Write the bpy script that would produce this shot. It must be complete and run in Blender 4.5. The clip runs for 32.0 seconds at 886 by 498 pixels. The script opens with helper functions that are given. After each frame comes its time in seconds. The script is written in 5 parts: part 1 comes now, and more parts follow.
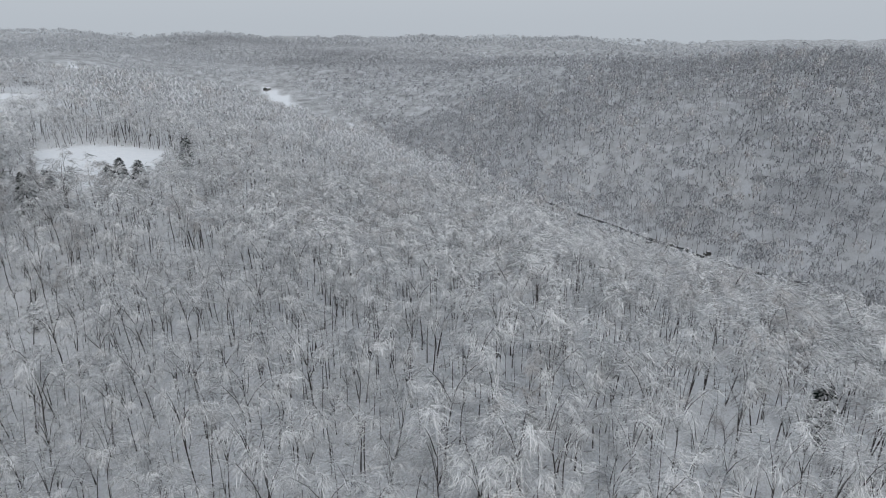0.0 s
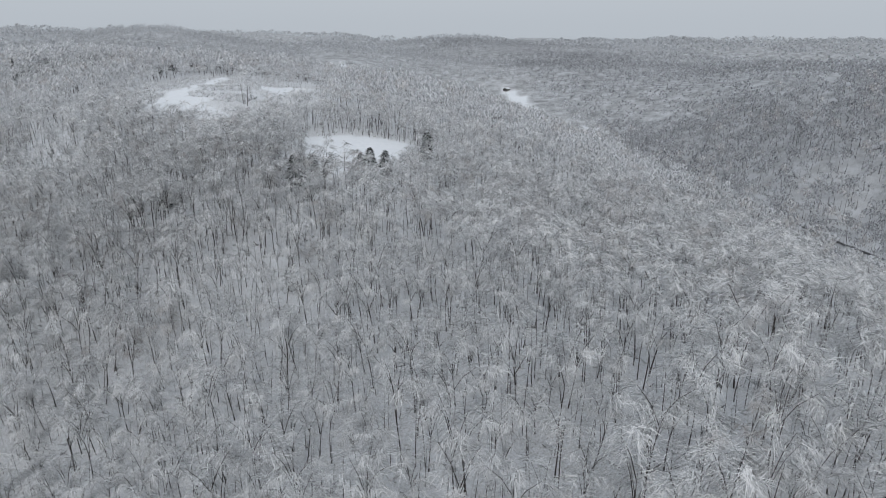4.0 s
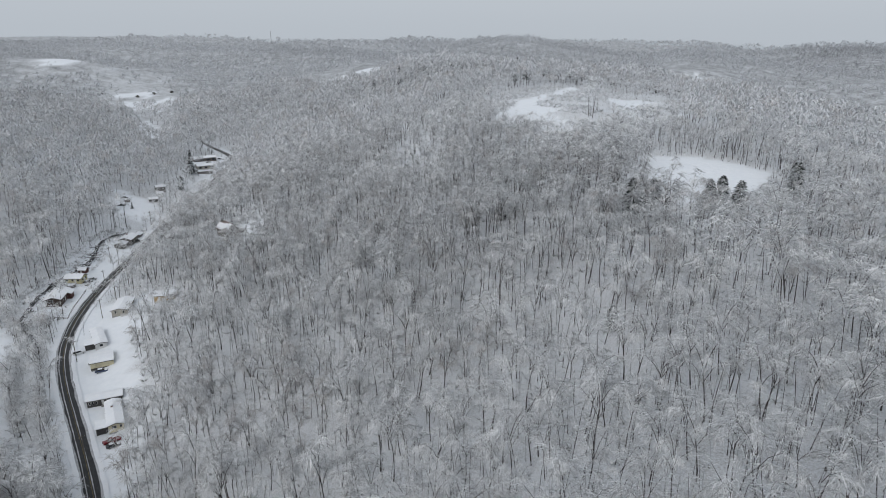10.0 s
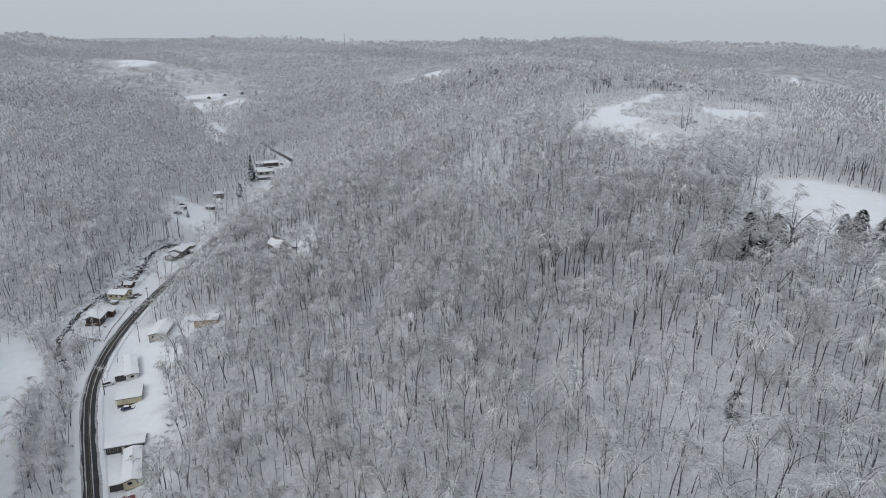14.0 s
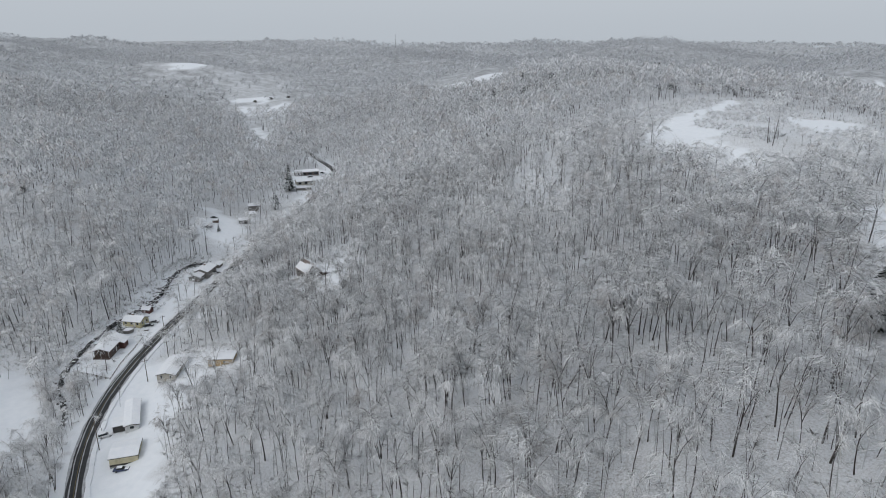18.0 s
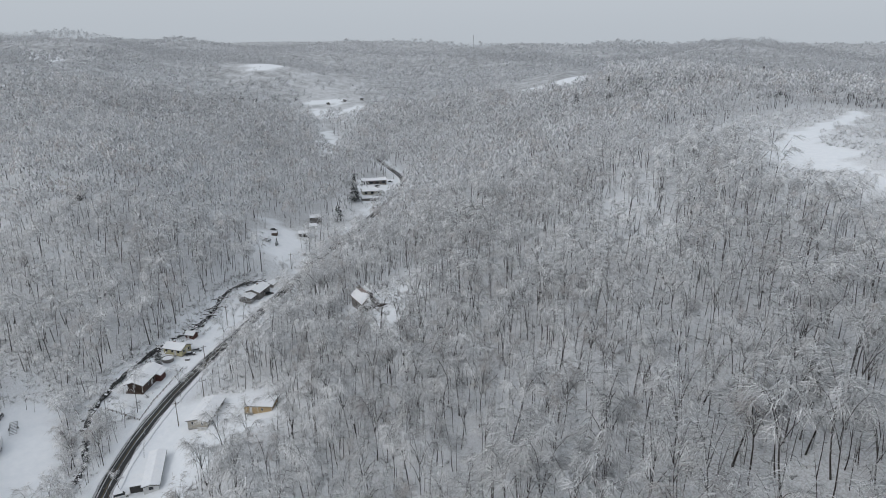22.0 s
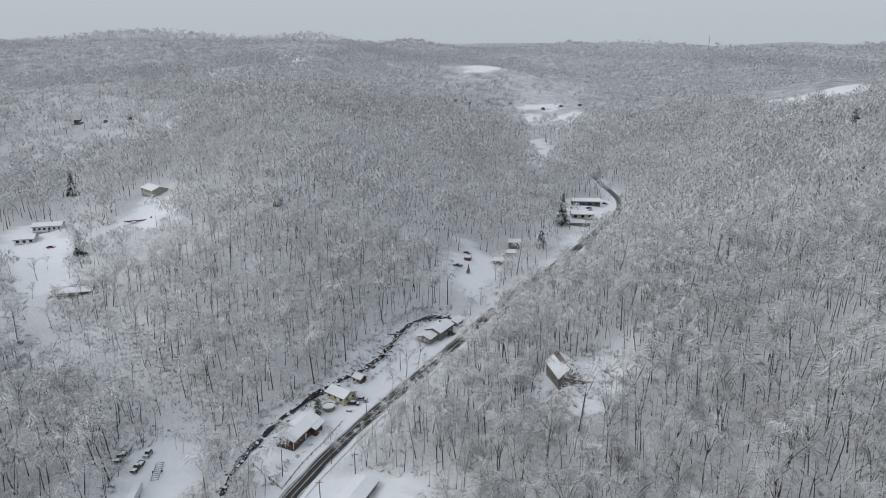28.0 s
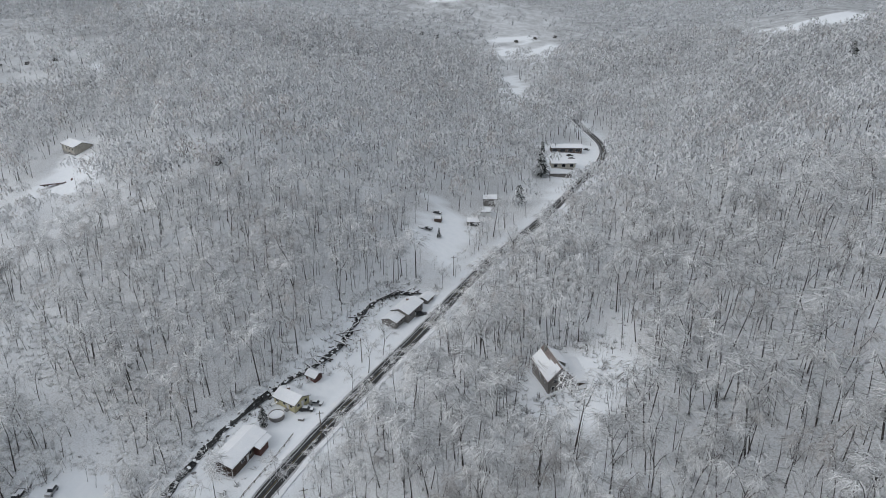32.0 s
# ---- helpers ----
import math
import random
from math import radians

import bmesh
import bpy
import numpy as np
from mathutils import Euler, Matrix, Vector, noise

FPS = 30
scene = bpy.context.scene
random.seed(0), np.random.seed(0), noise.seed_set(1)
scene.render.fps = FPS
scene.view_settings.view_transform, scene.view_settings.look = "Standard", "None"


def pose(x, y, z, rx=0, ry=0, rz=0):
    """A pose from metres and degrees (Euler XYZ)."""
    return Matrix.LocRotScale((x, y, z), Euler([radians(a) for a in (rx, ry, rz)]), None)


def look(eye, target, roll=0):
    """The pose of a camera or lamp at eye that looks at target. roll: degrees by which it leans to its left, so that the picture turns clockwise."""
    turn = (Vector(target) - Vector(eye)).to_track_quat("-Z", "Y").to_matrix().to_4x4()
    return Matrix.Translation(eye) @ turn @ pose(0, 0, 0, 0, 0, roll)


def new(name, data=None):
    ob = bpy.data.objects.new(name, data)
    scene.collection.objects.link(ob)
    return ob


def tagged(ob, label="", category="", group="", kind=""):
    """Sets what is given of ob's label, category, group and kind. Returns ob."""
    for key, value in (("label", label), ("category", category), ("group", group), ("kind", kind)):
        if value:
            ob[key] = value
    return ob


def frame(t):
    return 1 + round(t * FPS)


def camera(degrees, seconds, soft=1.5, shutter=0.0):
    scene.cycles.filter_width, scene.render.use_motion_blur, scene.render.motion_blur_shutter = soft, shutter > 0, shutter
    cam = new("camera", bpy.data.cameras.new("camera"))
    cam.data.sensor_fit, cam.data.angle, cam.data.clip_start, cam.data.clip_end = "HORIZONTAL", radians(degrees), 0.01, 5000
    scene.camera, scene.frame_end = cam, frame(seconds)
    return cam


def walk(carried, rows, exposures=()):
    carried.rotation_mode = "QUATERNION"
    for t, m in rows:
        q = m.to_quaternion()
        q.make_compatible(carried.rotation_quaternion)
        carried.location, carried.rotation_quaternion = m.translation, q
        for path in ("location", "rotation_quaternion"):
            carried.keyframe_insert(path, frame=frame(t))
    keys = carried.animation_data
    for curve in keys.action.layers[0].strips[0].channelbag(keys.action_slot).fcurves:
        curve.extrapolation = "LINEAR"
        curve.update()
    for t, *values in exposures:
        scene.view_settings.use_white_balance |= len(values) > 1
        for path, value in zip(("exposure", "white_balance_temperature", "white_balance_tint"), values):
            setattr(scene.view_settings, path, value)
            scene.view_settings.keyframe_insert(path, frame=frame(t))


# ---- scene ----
cam = camera(69.9, 32.0, soft=0.95)
PATH = [
    (0, (0.00, 0.00, 126.00), (59.95, 73.48, 94.28), 0.21),
    (0.5, (0.06, 0.11, 126.01), (56.42, 76.38, 94.29), 0.25),
    (1, (0.16, 0.05, 126.09), (52.93, 78.84, 94.36), 0.15),
    (1.5, (0.17, 0.08, 126.16), (49.34, 81.14, 94.36), 0.09),
    (2, (0.24, 0.14, 126.05), (45.72, 83.35, 94.32), 0.08),
    (2.5, (0.31, 0.22, 125.99), (42.03, 85.39, 94.28), 0.06),
    (3, (0.22, 0.43, 125.83), (38.16, 87.38, 94.20), 0.04),
    (3.5, (0.19, 0.32, 125.67), (34.21, 88.91, 94.12), 0.08),
    (5.5, (-0.43, -0.47, 125.76), (18.11, 92.68, 94.45), 0.02),
    (6, (-0.71, -0.36, 125.54), (13.96, 93.54, 94.45), -0.06),
    (6.5, (-0.86, 0.16, 125.59), (9.97, 94.62, 94.63), -0.16),
    (7, (-1.03, 1.29, 125.86), (5.97, 96.17, 95.07), -0.11),
    (7.5, (-1.07, 3.26, 126.12), (1.88, 98.37, 95.39), -0.12),
    (8, (-0.70, 5.82, 126.10), (-1.99, 101.02, 95.52), -0.09),
    (8.5, (-0.36, 9.23, 126.11), (-5.88, 104.32, 95.65), -0.04),
    (9, (-0.64, 12.85, 126.58), (-10.47, 107.61, 96.18), -0.05),
    (9.5, (-1.26, 16.52, 127.12), (-15.39, 110.73, 96.71), -0.03),
    (10, (-1.84, 20.56, 127.43), (-20.15, 114.05, 97.02), -0.04),
    (10.5, (-2.46, 24.87, 127.75), (-23.16, 117.85, 97.30), -0.07),
    (11, (-3.32, 29.36, 127.89), (-26.38, 121.78, 97.44), -0.06),
    (11.5, (-4.33, 34.08, 127.93), (-29.69, 125.90, 97.49), -0.05),
    (12, (-5.50, 38.92, 127.97), (-32.82, 130.19, 97.55), -0.05),
    (12.5, (-6.77, 43.91, 128.12), (-34.77, 134.98, 97.78), -0.08),
    (13, (-8.26, 48.88, 128.24), (-36.37, 139.93, 97.92), -0.06),
    (13.5, (-9.79, 53.93, 128.18), (-37.96, 144.99, 97.93), 0.01),
    (14, (-11.32, 58.92, 128.16), (-39.60, 149.96, 97.95), 0.05),
    (14.5, (-12.97, 63.88, 128.31), (-41.64, 154.80, 98.12), 0.06),
    (16.5, (-18.59, 83.04, 128.64), (-50.27, 172.99, 98.56), -0.01),
    (17, (-20.13, 87.96, 128.98), (-52.96, 177.50, 98.90), -0.02),
    (17.5, (-21.58, 92.90, 129.30), (-55.68, 181.96, 99.21), -0.07),
    (18, (-23.19, 97.86, 129.32), (-58.56, 186.44, 99.30), -0.15),
    (18.5, (-25.02, 102.61, 129.42), (-61.99, 190.54, 99.41), -0.15),
    (19, (-26.95, 107.24, 129.55), (-66.82, 193.89, 99.54), -0.11),
    (19.5, (-29.02, 111.88, 129.74), (-71.83, 197.13, 99.74), -0.04),
    (20, (-31.39, 116.57, 129.88), (-75.42, 201.19, 99.89), 0.00),
    (20.5, (-33.85, 121.32, 130.03), (-77.93, 205.94, 100.10), 0.06),
    (21, (-36.15, 126.08, 130.16), (-80.26, 210.68, 100.23), 0.06),
    (21.5, (-38.25, 130.86, 130.18), (-82.77, 215.27, 100.29), 0.02),
    (22, (-40.48, 135.71, 130.31), (-85.93, 219.63, 100.43), -0.02),
    (22.5, (-43.01, 140.43, 130.38), (-89.62, 223.71, 100.53), -0.01),
    (23, (-46.00, 145.02, 130.49), (-95.32, 226.75, 100.69), 0.12),
    (23.5, (-49.05, 149.47, 130.55), (-105.79, 226.22, 100.72), 0.23),
    (24, (-52.06, 153.83, 130.55), (-114.49, 226.00, 100.66), 0.30),
    (24.5, (-55.19, 157.98, 130.47), (-119.85, 228.18, 100.64), 0.26),
    (25, (-58.48, 161.94, 130.49), (-125.96, 229.44, 100.65), 0.26),
    (25.5, (-61.80, 165.52, 130.59), (-131.59, 230.63, 100.74), 0.32),
    (27.5, (-75.40, 180.18, 130.77), (-145.43, 245.08, 101.04), 0.21),
    (28, (-78.62, 184.16, 130.77), (-148.74, 248.97, 101.05), 0.17),
    (28.5, (-82.07, 187.84, 130.75), (-152.01, 252.85, 101.05), 0.10),
    (29, (-85.70, 191.58, 130.69), (-155.33, 256.50, 100.09), 0.09),
    (29.5, (-89.37, 195.42, 130.67), (-158.36, 259.79, 97.56), 0.05),
    (30, (-93.14, 199.14, 130.57), (-161.46, 262.79, 94.79), 0.02),
    (30.5, (-96.92, 203.01, 130.39), (-164.50, 266.07, 92.23), -0.12),
    (31, (-100.65, 206.82, 130.38), (-167.03, 270.50, 91.15), -0.16),
    (31.5, (-104.19, 210.59, 130.61), (-169.41, 275.48, 91.43), -0.20),
    (32, (-107.65, 214.45, 130.75), (-172.22, 279.96, 91.52), -0.23),
]
walk(cam, [(t, look(eye, target, roll)) for t, eye, target, roll in PATH])

# ---- world and light: a flat winter overcast ----
SUN_HEIGHT, SUN_TURN = 38, 200
world = bpy.data.worlds.new("overcast")
scene.world = world
world.use_nodes = True
wn = world.node_tree
wn.nodes.clear()
sky = wn.nodes.new("ShaderNodeTexSky")
sky.sky_type, sky.sun_disc = "NISHITA", False
sky.sun_elevation, sky.sun_rotation = radians(SUN_HEIGHT), radians(SUN_TURN)
sky.air_density, sky.dust_density, sky.ozone_density = 1.0, 6.0, 2.0
grey = wn.nodes.new("ShaderNodeHueSaturation")
grey.inputs["Saturation"].default_value = 0.22
veil = wn.nodes.new("ShaderNodeMixRGB")
veil.inputs["Fac"].default_value = 0.75
veil.inputs["Color2"].default_value = (5.8, 6.35, 7.0, 1)
back = wn.nodes.new("ShaderNodeBackground")
back.inputs["Strength"].default_value = 0.106
wout = wn.nodes.new("ShaderNodeOutputWorld")
wn.links.new(sky.outputs[0], grey.inputs["Color"])
wn.links.new(grey.outputs[0], veil.inputs["Color1"])
wn.links.new(veil.outputs[0], back.inputs["Color"])
wn.links.new(back.outputs[0], wout.inputs["Surface"])
sun = new("sun", bpy.data.lights.new("sun", "SUN"))
sun.data.energy, sun.data.angle, sun.data.color = 0.7, radians(40), (1.0, 0.97, 0.93)
sun.rotation_euler = (radians(90 - SUN_HEIGHT), 0, radians(180 - SUN_TURN))


# ---- materials ----
def material(name, rough=0.8, metal=0.0, spec=0.3):
    m = bpy.data.materials.new(name)
    m.use_nodes = True
    b = m.node_tree.nodes["Principled BSDF"]
    b.inputs["Roughness"].default_value, b.inputs["Metallic"].default_value = rough, metal
    b.inputs["Specular IOR Level"].default_value = spec
    return m, m.node_tree.nodes, m.node_tree.links, b


def noise_node(m, scale, detail=4.0, rough=0.6):
    t, n = m.node_tree.nodes, m.node_tree.nodes.new("ShaderNodeTexNoise")
    n.inputs["Scale"].default_value, n.inputs["Detail"].default_value, n.inputs["Roughness"].default_value = scale, detail, rough
    c = t.get("Texture Coordinate") or t.new("ShaderNodeTexCoord")
    m.node_tree.links.new(c.outputs["Object"], n.inputs["Vector"])
    return n


def ramp_node(m, source, stops):
    r = m.node_tree.nodes.new("ShaderNodeValToRGB")
    while len(r.color_ramp.elements) < len(stops):
        r.color_ramp.elements.new(0.5)
    for e, (at, col) in zip(r.color_ramp.elements, stops):
        e.position, e.color = at, (*col, 1)
    m.node_tree.links.new(source, r.inputs["Fac"])
    return r


def mix_node(m, fac, a, b, kind="MIX"):
    n = m.node_tree.nodes.new("ShaderNodeMixRGB")
    n.blend_type = kind
    for slot, v in (("Fac", fac), ("Color1", a), ("Color2", b)):
        if isinstance(v, (int, float)):
            n.inputs[slot].default_value = v
        elif isinstance(v, tuple):
            n.inputs[slot].default_value = (*v, 1)
        else:
            m.node_tree.links.new(v, n.inputs[slot])
    return n


def bump(m, source, strength, distance):
    b = m.node_tree.nodes.new("ShaderNodeBump")
    b.inputs["Strength"].default_value, b.inputs["Distance"].default_value = strength, distance
    m.node_tree.links.new(source, b.inputs["Height"])
    m.node_tree.links.new(b.outputs[0], m.node_tree.nodes["Principled BSDF"].inputs["Normal"])


def mottled(name, a, b, scale, fine, rough=0.8, metal=0.0, relief=0.3, depth=0.02, spec=0.3, low=0.72):
    """A surface whose colour wanders between a and b at two scales, with fine relief."""
    m, t, ln, p = material(name, rough, metal, spec)
    big, small = noise_node(m, scale, 5), noise_node(m, fine, 3)
    ra = ramp_node(m, big.outputs["Fac"], [(0.3, a), (0.7, b)])
    rb = ramp_node(m, small.outputs["Fac"], [(0.3, (low, low, low)), (0.75, (1.48 - 0.5 * low, 1.48 - 0.5 * low, 1.48 - 0.5 * low))])
    ln.new(mix_node(m, 1.0, ra.outputs[0], rb.outputs[0], "MULTIPLY").outputs[0], p.inputs["Base Color"])
    bump(m, small.outputs["Fac"], relief, depth)
    return m


def ground_material():
    """Snow; under the trees brush, leaf litter and stalks come through it (the mesh's "woods" value says where)."""
    m, t, ln, p = material("snowy_ground", 0.75, spec=0.2)
    big, mid, fine = noise_node(m, 0.03, 5), noise_node(m, 0.35, 5), noise_node(m, 2.2, 6, 0.7)
    snow = ramp_node(m, mid.outputs["Fac"], [(0.25, (0.74, 0.77, 0.81)), (0.75, (0.82, 0.84, 0.87))])
    litter = ramp_node(m, fine.outputs["Fac"], [(0.34, (0.24, 0.225, 0.21)), (0.46, (0.52, 0.525, 0.535)), (0.6, (0.74, 0.76, 0.79))])
    thick = ramp_node(m, big.outputs["Fac"], [(0.35, (0.45, 0.45, 0.45)), (0.65, (1.0, 1.0, 1.0))])
    at = t.new("ShaderNodeAttribute")
    at.attribute_name = "woods"
    f = t.new("ShaderNodeMath")
    f.operation = "MULTIPLY"
    ln.new(at.outputs["Fac"], f.inputs[0])
    ln.new(thick.outputs[0], f.inputs[1])
    near = mix_node(m, f.outputs[0], snow.outputs[0], litter.outputs[0])
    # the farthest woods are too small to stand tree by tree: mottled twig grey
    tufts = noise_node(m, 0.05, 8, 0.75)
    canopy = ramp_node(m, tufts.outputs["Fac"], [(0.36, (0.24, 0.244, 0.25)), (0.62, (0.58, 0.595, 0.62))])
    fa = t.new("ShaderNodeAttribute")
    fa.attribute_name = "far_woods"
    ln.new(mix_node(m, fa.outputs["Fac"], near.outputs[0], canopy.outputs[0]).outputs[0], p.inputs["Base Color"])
    bump(m, mid.outputs["Fac"], 0.5, 0.4)
    return m


def frost_material(name, dark, pale, low=0.15, high=0.85, veil_share=0.4, grain=False):
    """Twigs cased in rime and snow: every twig between bare bark and white, every tree paler or darker by its "tone".
    """
    m, t, ln, p = material(name, 0.8, spec=0.15)
    g = t.new("ShaderNodeNewGeometry")
    n = noise_node(m, 0.04, 4)
    r = ramp_node(m, g.outputs["Random Per Island"], [(low, dark), ((low + high) / 2, tuple((a + 2 * b) / 3 for a, b in zip(dark, pale))), (high, pale)])
    w = ramp_node(m, n.outputs["Fac"], [(0.32, (0.92, 0.92, 0.92)), (0.68, (1.06, 1.06, 1.06))])
    if grain:
        fine = noise_node(m, 0.8, 4, 0.7)
        w = mix_node(m, 1.0, w.outputs[0], ramp_node(m, fine.outputs["Fac"], [(0.34, (0.62, 0.62, 0.63)), (0.6, (1.08, 1.08, 1.08))]).outputs[0], "MULTIPLY")
    tone = t.new("ShaderNodeAttribute")
    tone.attribute_name = "tone"
    scale = t.new("ShaderNodeMath")
    scale.operation = "MULTIPLY_ADD"
    ln.new(tone.outputs["Fac"], scale.inputs[0])
    scale.inputs[1].default_value, scale.inputs[2].default_value = 0.12, 1.03
    shade = mix_node(m, 1.0, mix_node(m, 1.0, r.outputs[0], w.outputs[0], "MULTIPLY").outputs[0], scale.outputs[0], "MULTIPLY")
    shade.use_clamp = True
    ln.new(shade.outputs[0], p.inputs["Base Color"])
    thin = t.new("ShaderNodeBsdfTranslucent")
    ln.new(shade.outputs[0], thin.inputs["Color"])
    both = t.new("ShaderNodeMixShader")
    both.inputs["Fac"].default_value = veil_share
    ln.new(p.outputs[0], both.inputs[1])
    ln.new(thin.outputs[0], both.inputs[2])
    ln.new(both.outputs[0], t["Material Output"].inputs["Surface"])
    return m


SNOW = mottled("snow", (0.78, 0.80, 0.84), (0.85, 0.86, 0.88), 0.4, 3.0, 0.7, relief=0.2, depth=0.05, spec=0.2, low=0.93)
BARK = mottled("bark", (0.045, 0.040, 0.037), (0.10, 0.09, 0.085), 0.6, 5.0, 0.9, spec=0.15)
LIMB = frost_material("frosted_limb", (0.24, 0.237, 0.235), (0.70, 0.71, 0.73))
FROST = frost_material("frosted_twigs", (0.47, 0.475, 0.485), (0.95, 0.955, 0.965), veil_share=0.25)
RUSSET = frost_material("russet_twigs", (0.42, 0.40, 0.395), (0.74, 0.73, 0.73))
DULL_FROST = frost_material("thinly_frosted_twigs", (0.34, 0.343, 0.355), (0.60, 0.615, 0.64), grain=True)
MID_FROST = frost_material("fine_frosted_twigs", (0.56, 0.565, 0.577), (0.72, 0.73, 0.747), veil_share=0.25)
# distance haze put into the colour: darks lifted, range narrowed and blued
HAZED_FROST = frost_material("hazed_far_twigs", (0.58, 0.59, 0.605), (0.66, 0.675, 0.70), grain=True)
# crown undersides: thinner snow, and shade put into the darker colour
MID_SHADED = frost_material("shaded_fine_twigs", (0.40, 0.402, 0.412), (0.52, 0.53, 0.55))
# the same undersides farther off, shade and lifting haze both in the colour
HAZED_SHADED = frost_material("hazed_shaded_twigs", (0.46, 0.465, 0.475), (0.60, 0.61, 0.625))
NEEDLE = frost_material("snowy_needles", (0.03, 0.036, 0.033), (0.66, 0.68, 0.69), 0.3, 0.9)
GROUND = ground_material()

# ---- the land: hollows, creeks and ridges, as lines of x, y, height ----
ROAD = [(-90, 106, -7.2), (-130, 151, -3.6), (-147, 169, -1.8), (-158, 178, -0.6), (-170, 190, 0.6), (-185, 204, 2.2), (-203, 221, 3.0), (-217, 241, 3.6), (-226, 257, 4.0), (-233, 272, 4.3), (-244, 300, 4.8), (-253, 330, 5.4), (-258, 350, 6.6), (-265, 371, 7.8), (-281, 422, 10.8), (-287, 466, 13.8), (-304, 528, 18.0), (-320, 588, 21.6), (-332, 606, 22.4), (-348, 619, 23.2), (-366, 630, 24.0), (-414, 672, 30.0)]
HOLLOW = [(-246, 246, 3.0), (-307, 245, 7.2), (-379, 226, 12.0), (-456, 240, 16.8), (-540, 228, 22.8), (-672, 204, 36.0)]
UPPER_HOLLOW = [(-360, 564, 24.0), (-414, 606, 27.6), (-516, 720, 36.0), (-624, 876, 45.6), (-768, 1068, 57.6), (-960, 1272, 67.2)]
EAST_CREEK = [(390, -60, -16.8), (385, 100, -15.0), (388, 190, -14.4), (395, 260, -13.2), (402, 348, -10.8), (440, 560, -2.4), (500, 828, 9.6), (590, 1248, 24.0)]
SHOULDER = [(276, 306, 21.0), (262, 259, 21.0), (253, 209, 21.0), (247, 160, 21.0), (246, 120, 20.0), (270, 396, 25.0)]
MAIN_RIDGE = [(24, 24, 43.2), (56, 71, 50.4), (76, 112, 56.4), (66, 180, 52.8), (48, 222, 55.2), (30, 266, 60.0), (48, 324, 64.8), (74, 358, 65.4), (46, 396, 67.2), (10, 438, 75.6), (-24, 480, 84.0), (0, 576, 87.6), (6, 672, 88.8), (-72, 792, 91.2), (-276, 924, 93.0)]
EAST_SPUR = [(108, 180, 45.6), (156, 240, 40.8), (216, 360, 43.2), (264, 504, 43.2), (288, 732, 39.6)]
WEST_SLOPE = [(-22, 178, 32.4), (-24, 256, 55.2), (-62, 175, 18.0), (-90, 266, 34.8), (-119, 238, 19.2), (-166, 308, 16.8), (-137, 358, 27.6), (-199, 348, 22.8), (-146, 391, 43.2), (-72, 382, 60.0), (-162, 451, 43.2), (-250, 554, 36.0), (-180, 576, 60.0), (-318, 661, 31.2), (-300, 768, 60.0)]
WEST_HILL = [(-314, 271, 16.8), (-346, 342, 32.4), (-433, 361, 60.0), (-414, 408, 48.0), (-385, 463, 30.0), (-480, 456, 57.6), (-502, 316, 39.6), (-600, 396, 62.4), (-644, 314, 40.8), (-767, 491, 88.0), (-600, 576, 60.0), (-744, 720, 72.0)]
SOUTH_HILL = [(-288, 180, 6.0), (-336, 156, 24.0), (-408, 144, 38.4), (-240, 108, 16.8), (-360, 36, 54.0), (-180, 48, 24.0)]
EAST_HILL = [(432, 72, 26.4), (504, 180, 50.4), (576, 312, 81.6), (672, 396, 96.0), (456, 396, 28.8), (564, 540, 62.4), (672, 720, 79.2), (768, 960, 88.8), (744, 0, 88.0), (516, -96, 54.0)]
LOTS = [(-208, 269, 6.4), (-185, 223, 4.8), (-191, 278, 10.0), (-251, 276, 5.5), (-268, 229, 5.0), (-274, 361, 10.6), (-341, 568, 24.4), (-312, 521, 21.0), (-196, 344, 25.9), (-166, 200, 2.2), (-154, 190, 0.2), (-198, 240, 5.0)]
SOUTH_FOOT = [(0, -72, 33.6), (180, -72, 26.4), (192, 72, 31.2), (252, 180, 16.8), (-72, 72, 16.8)]

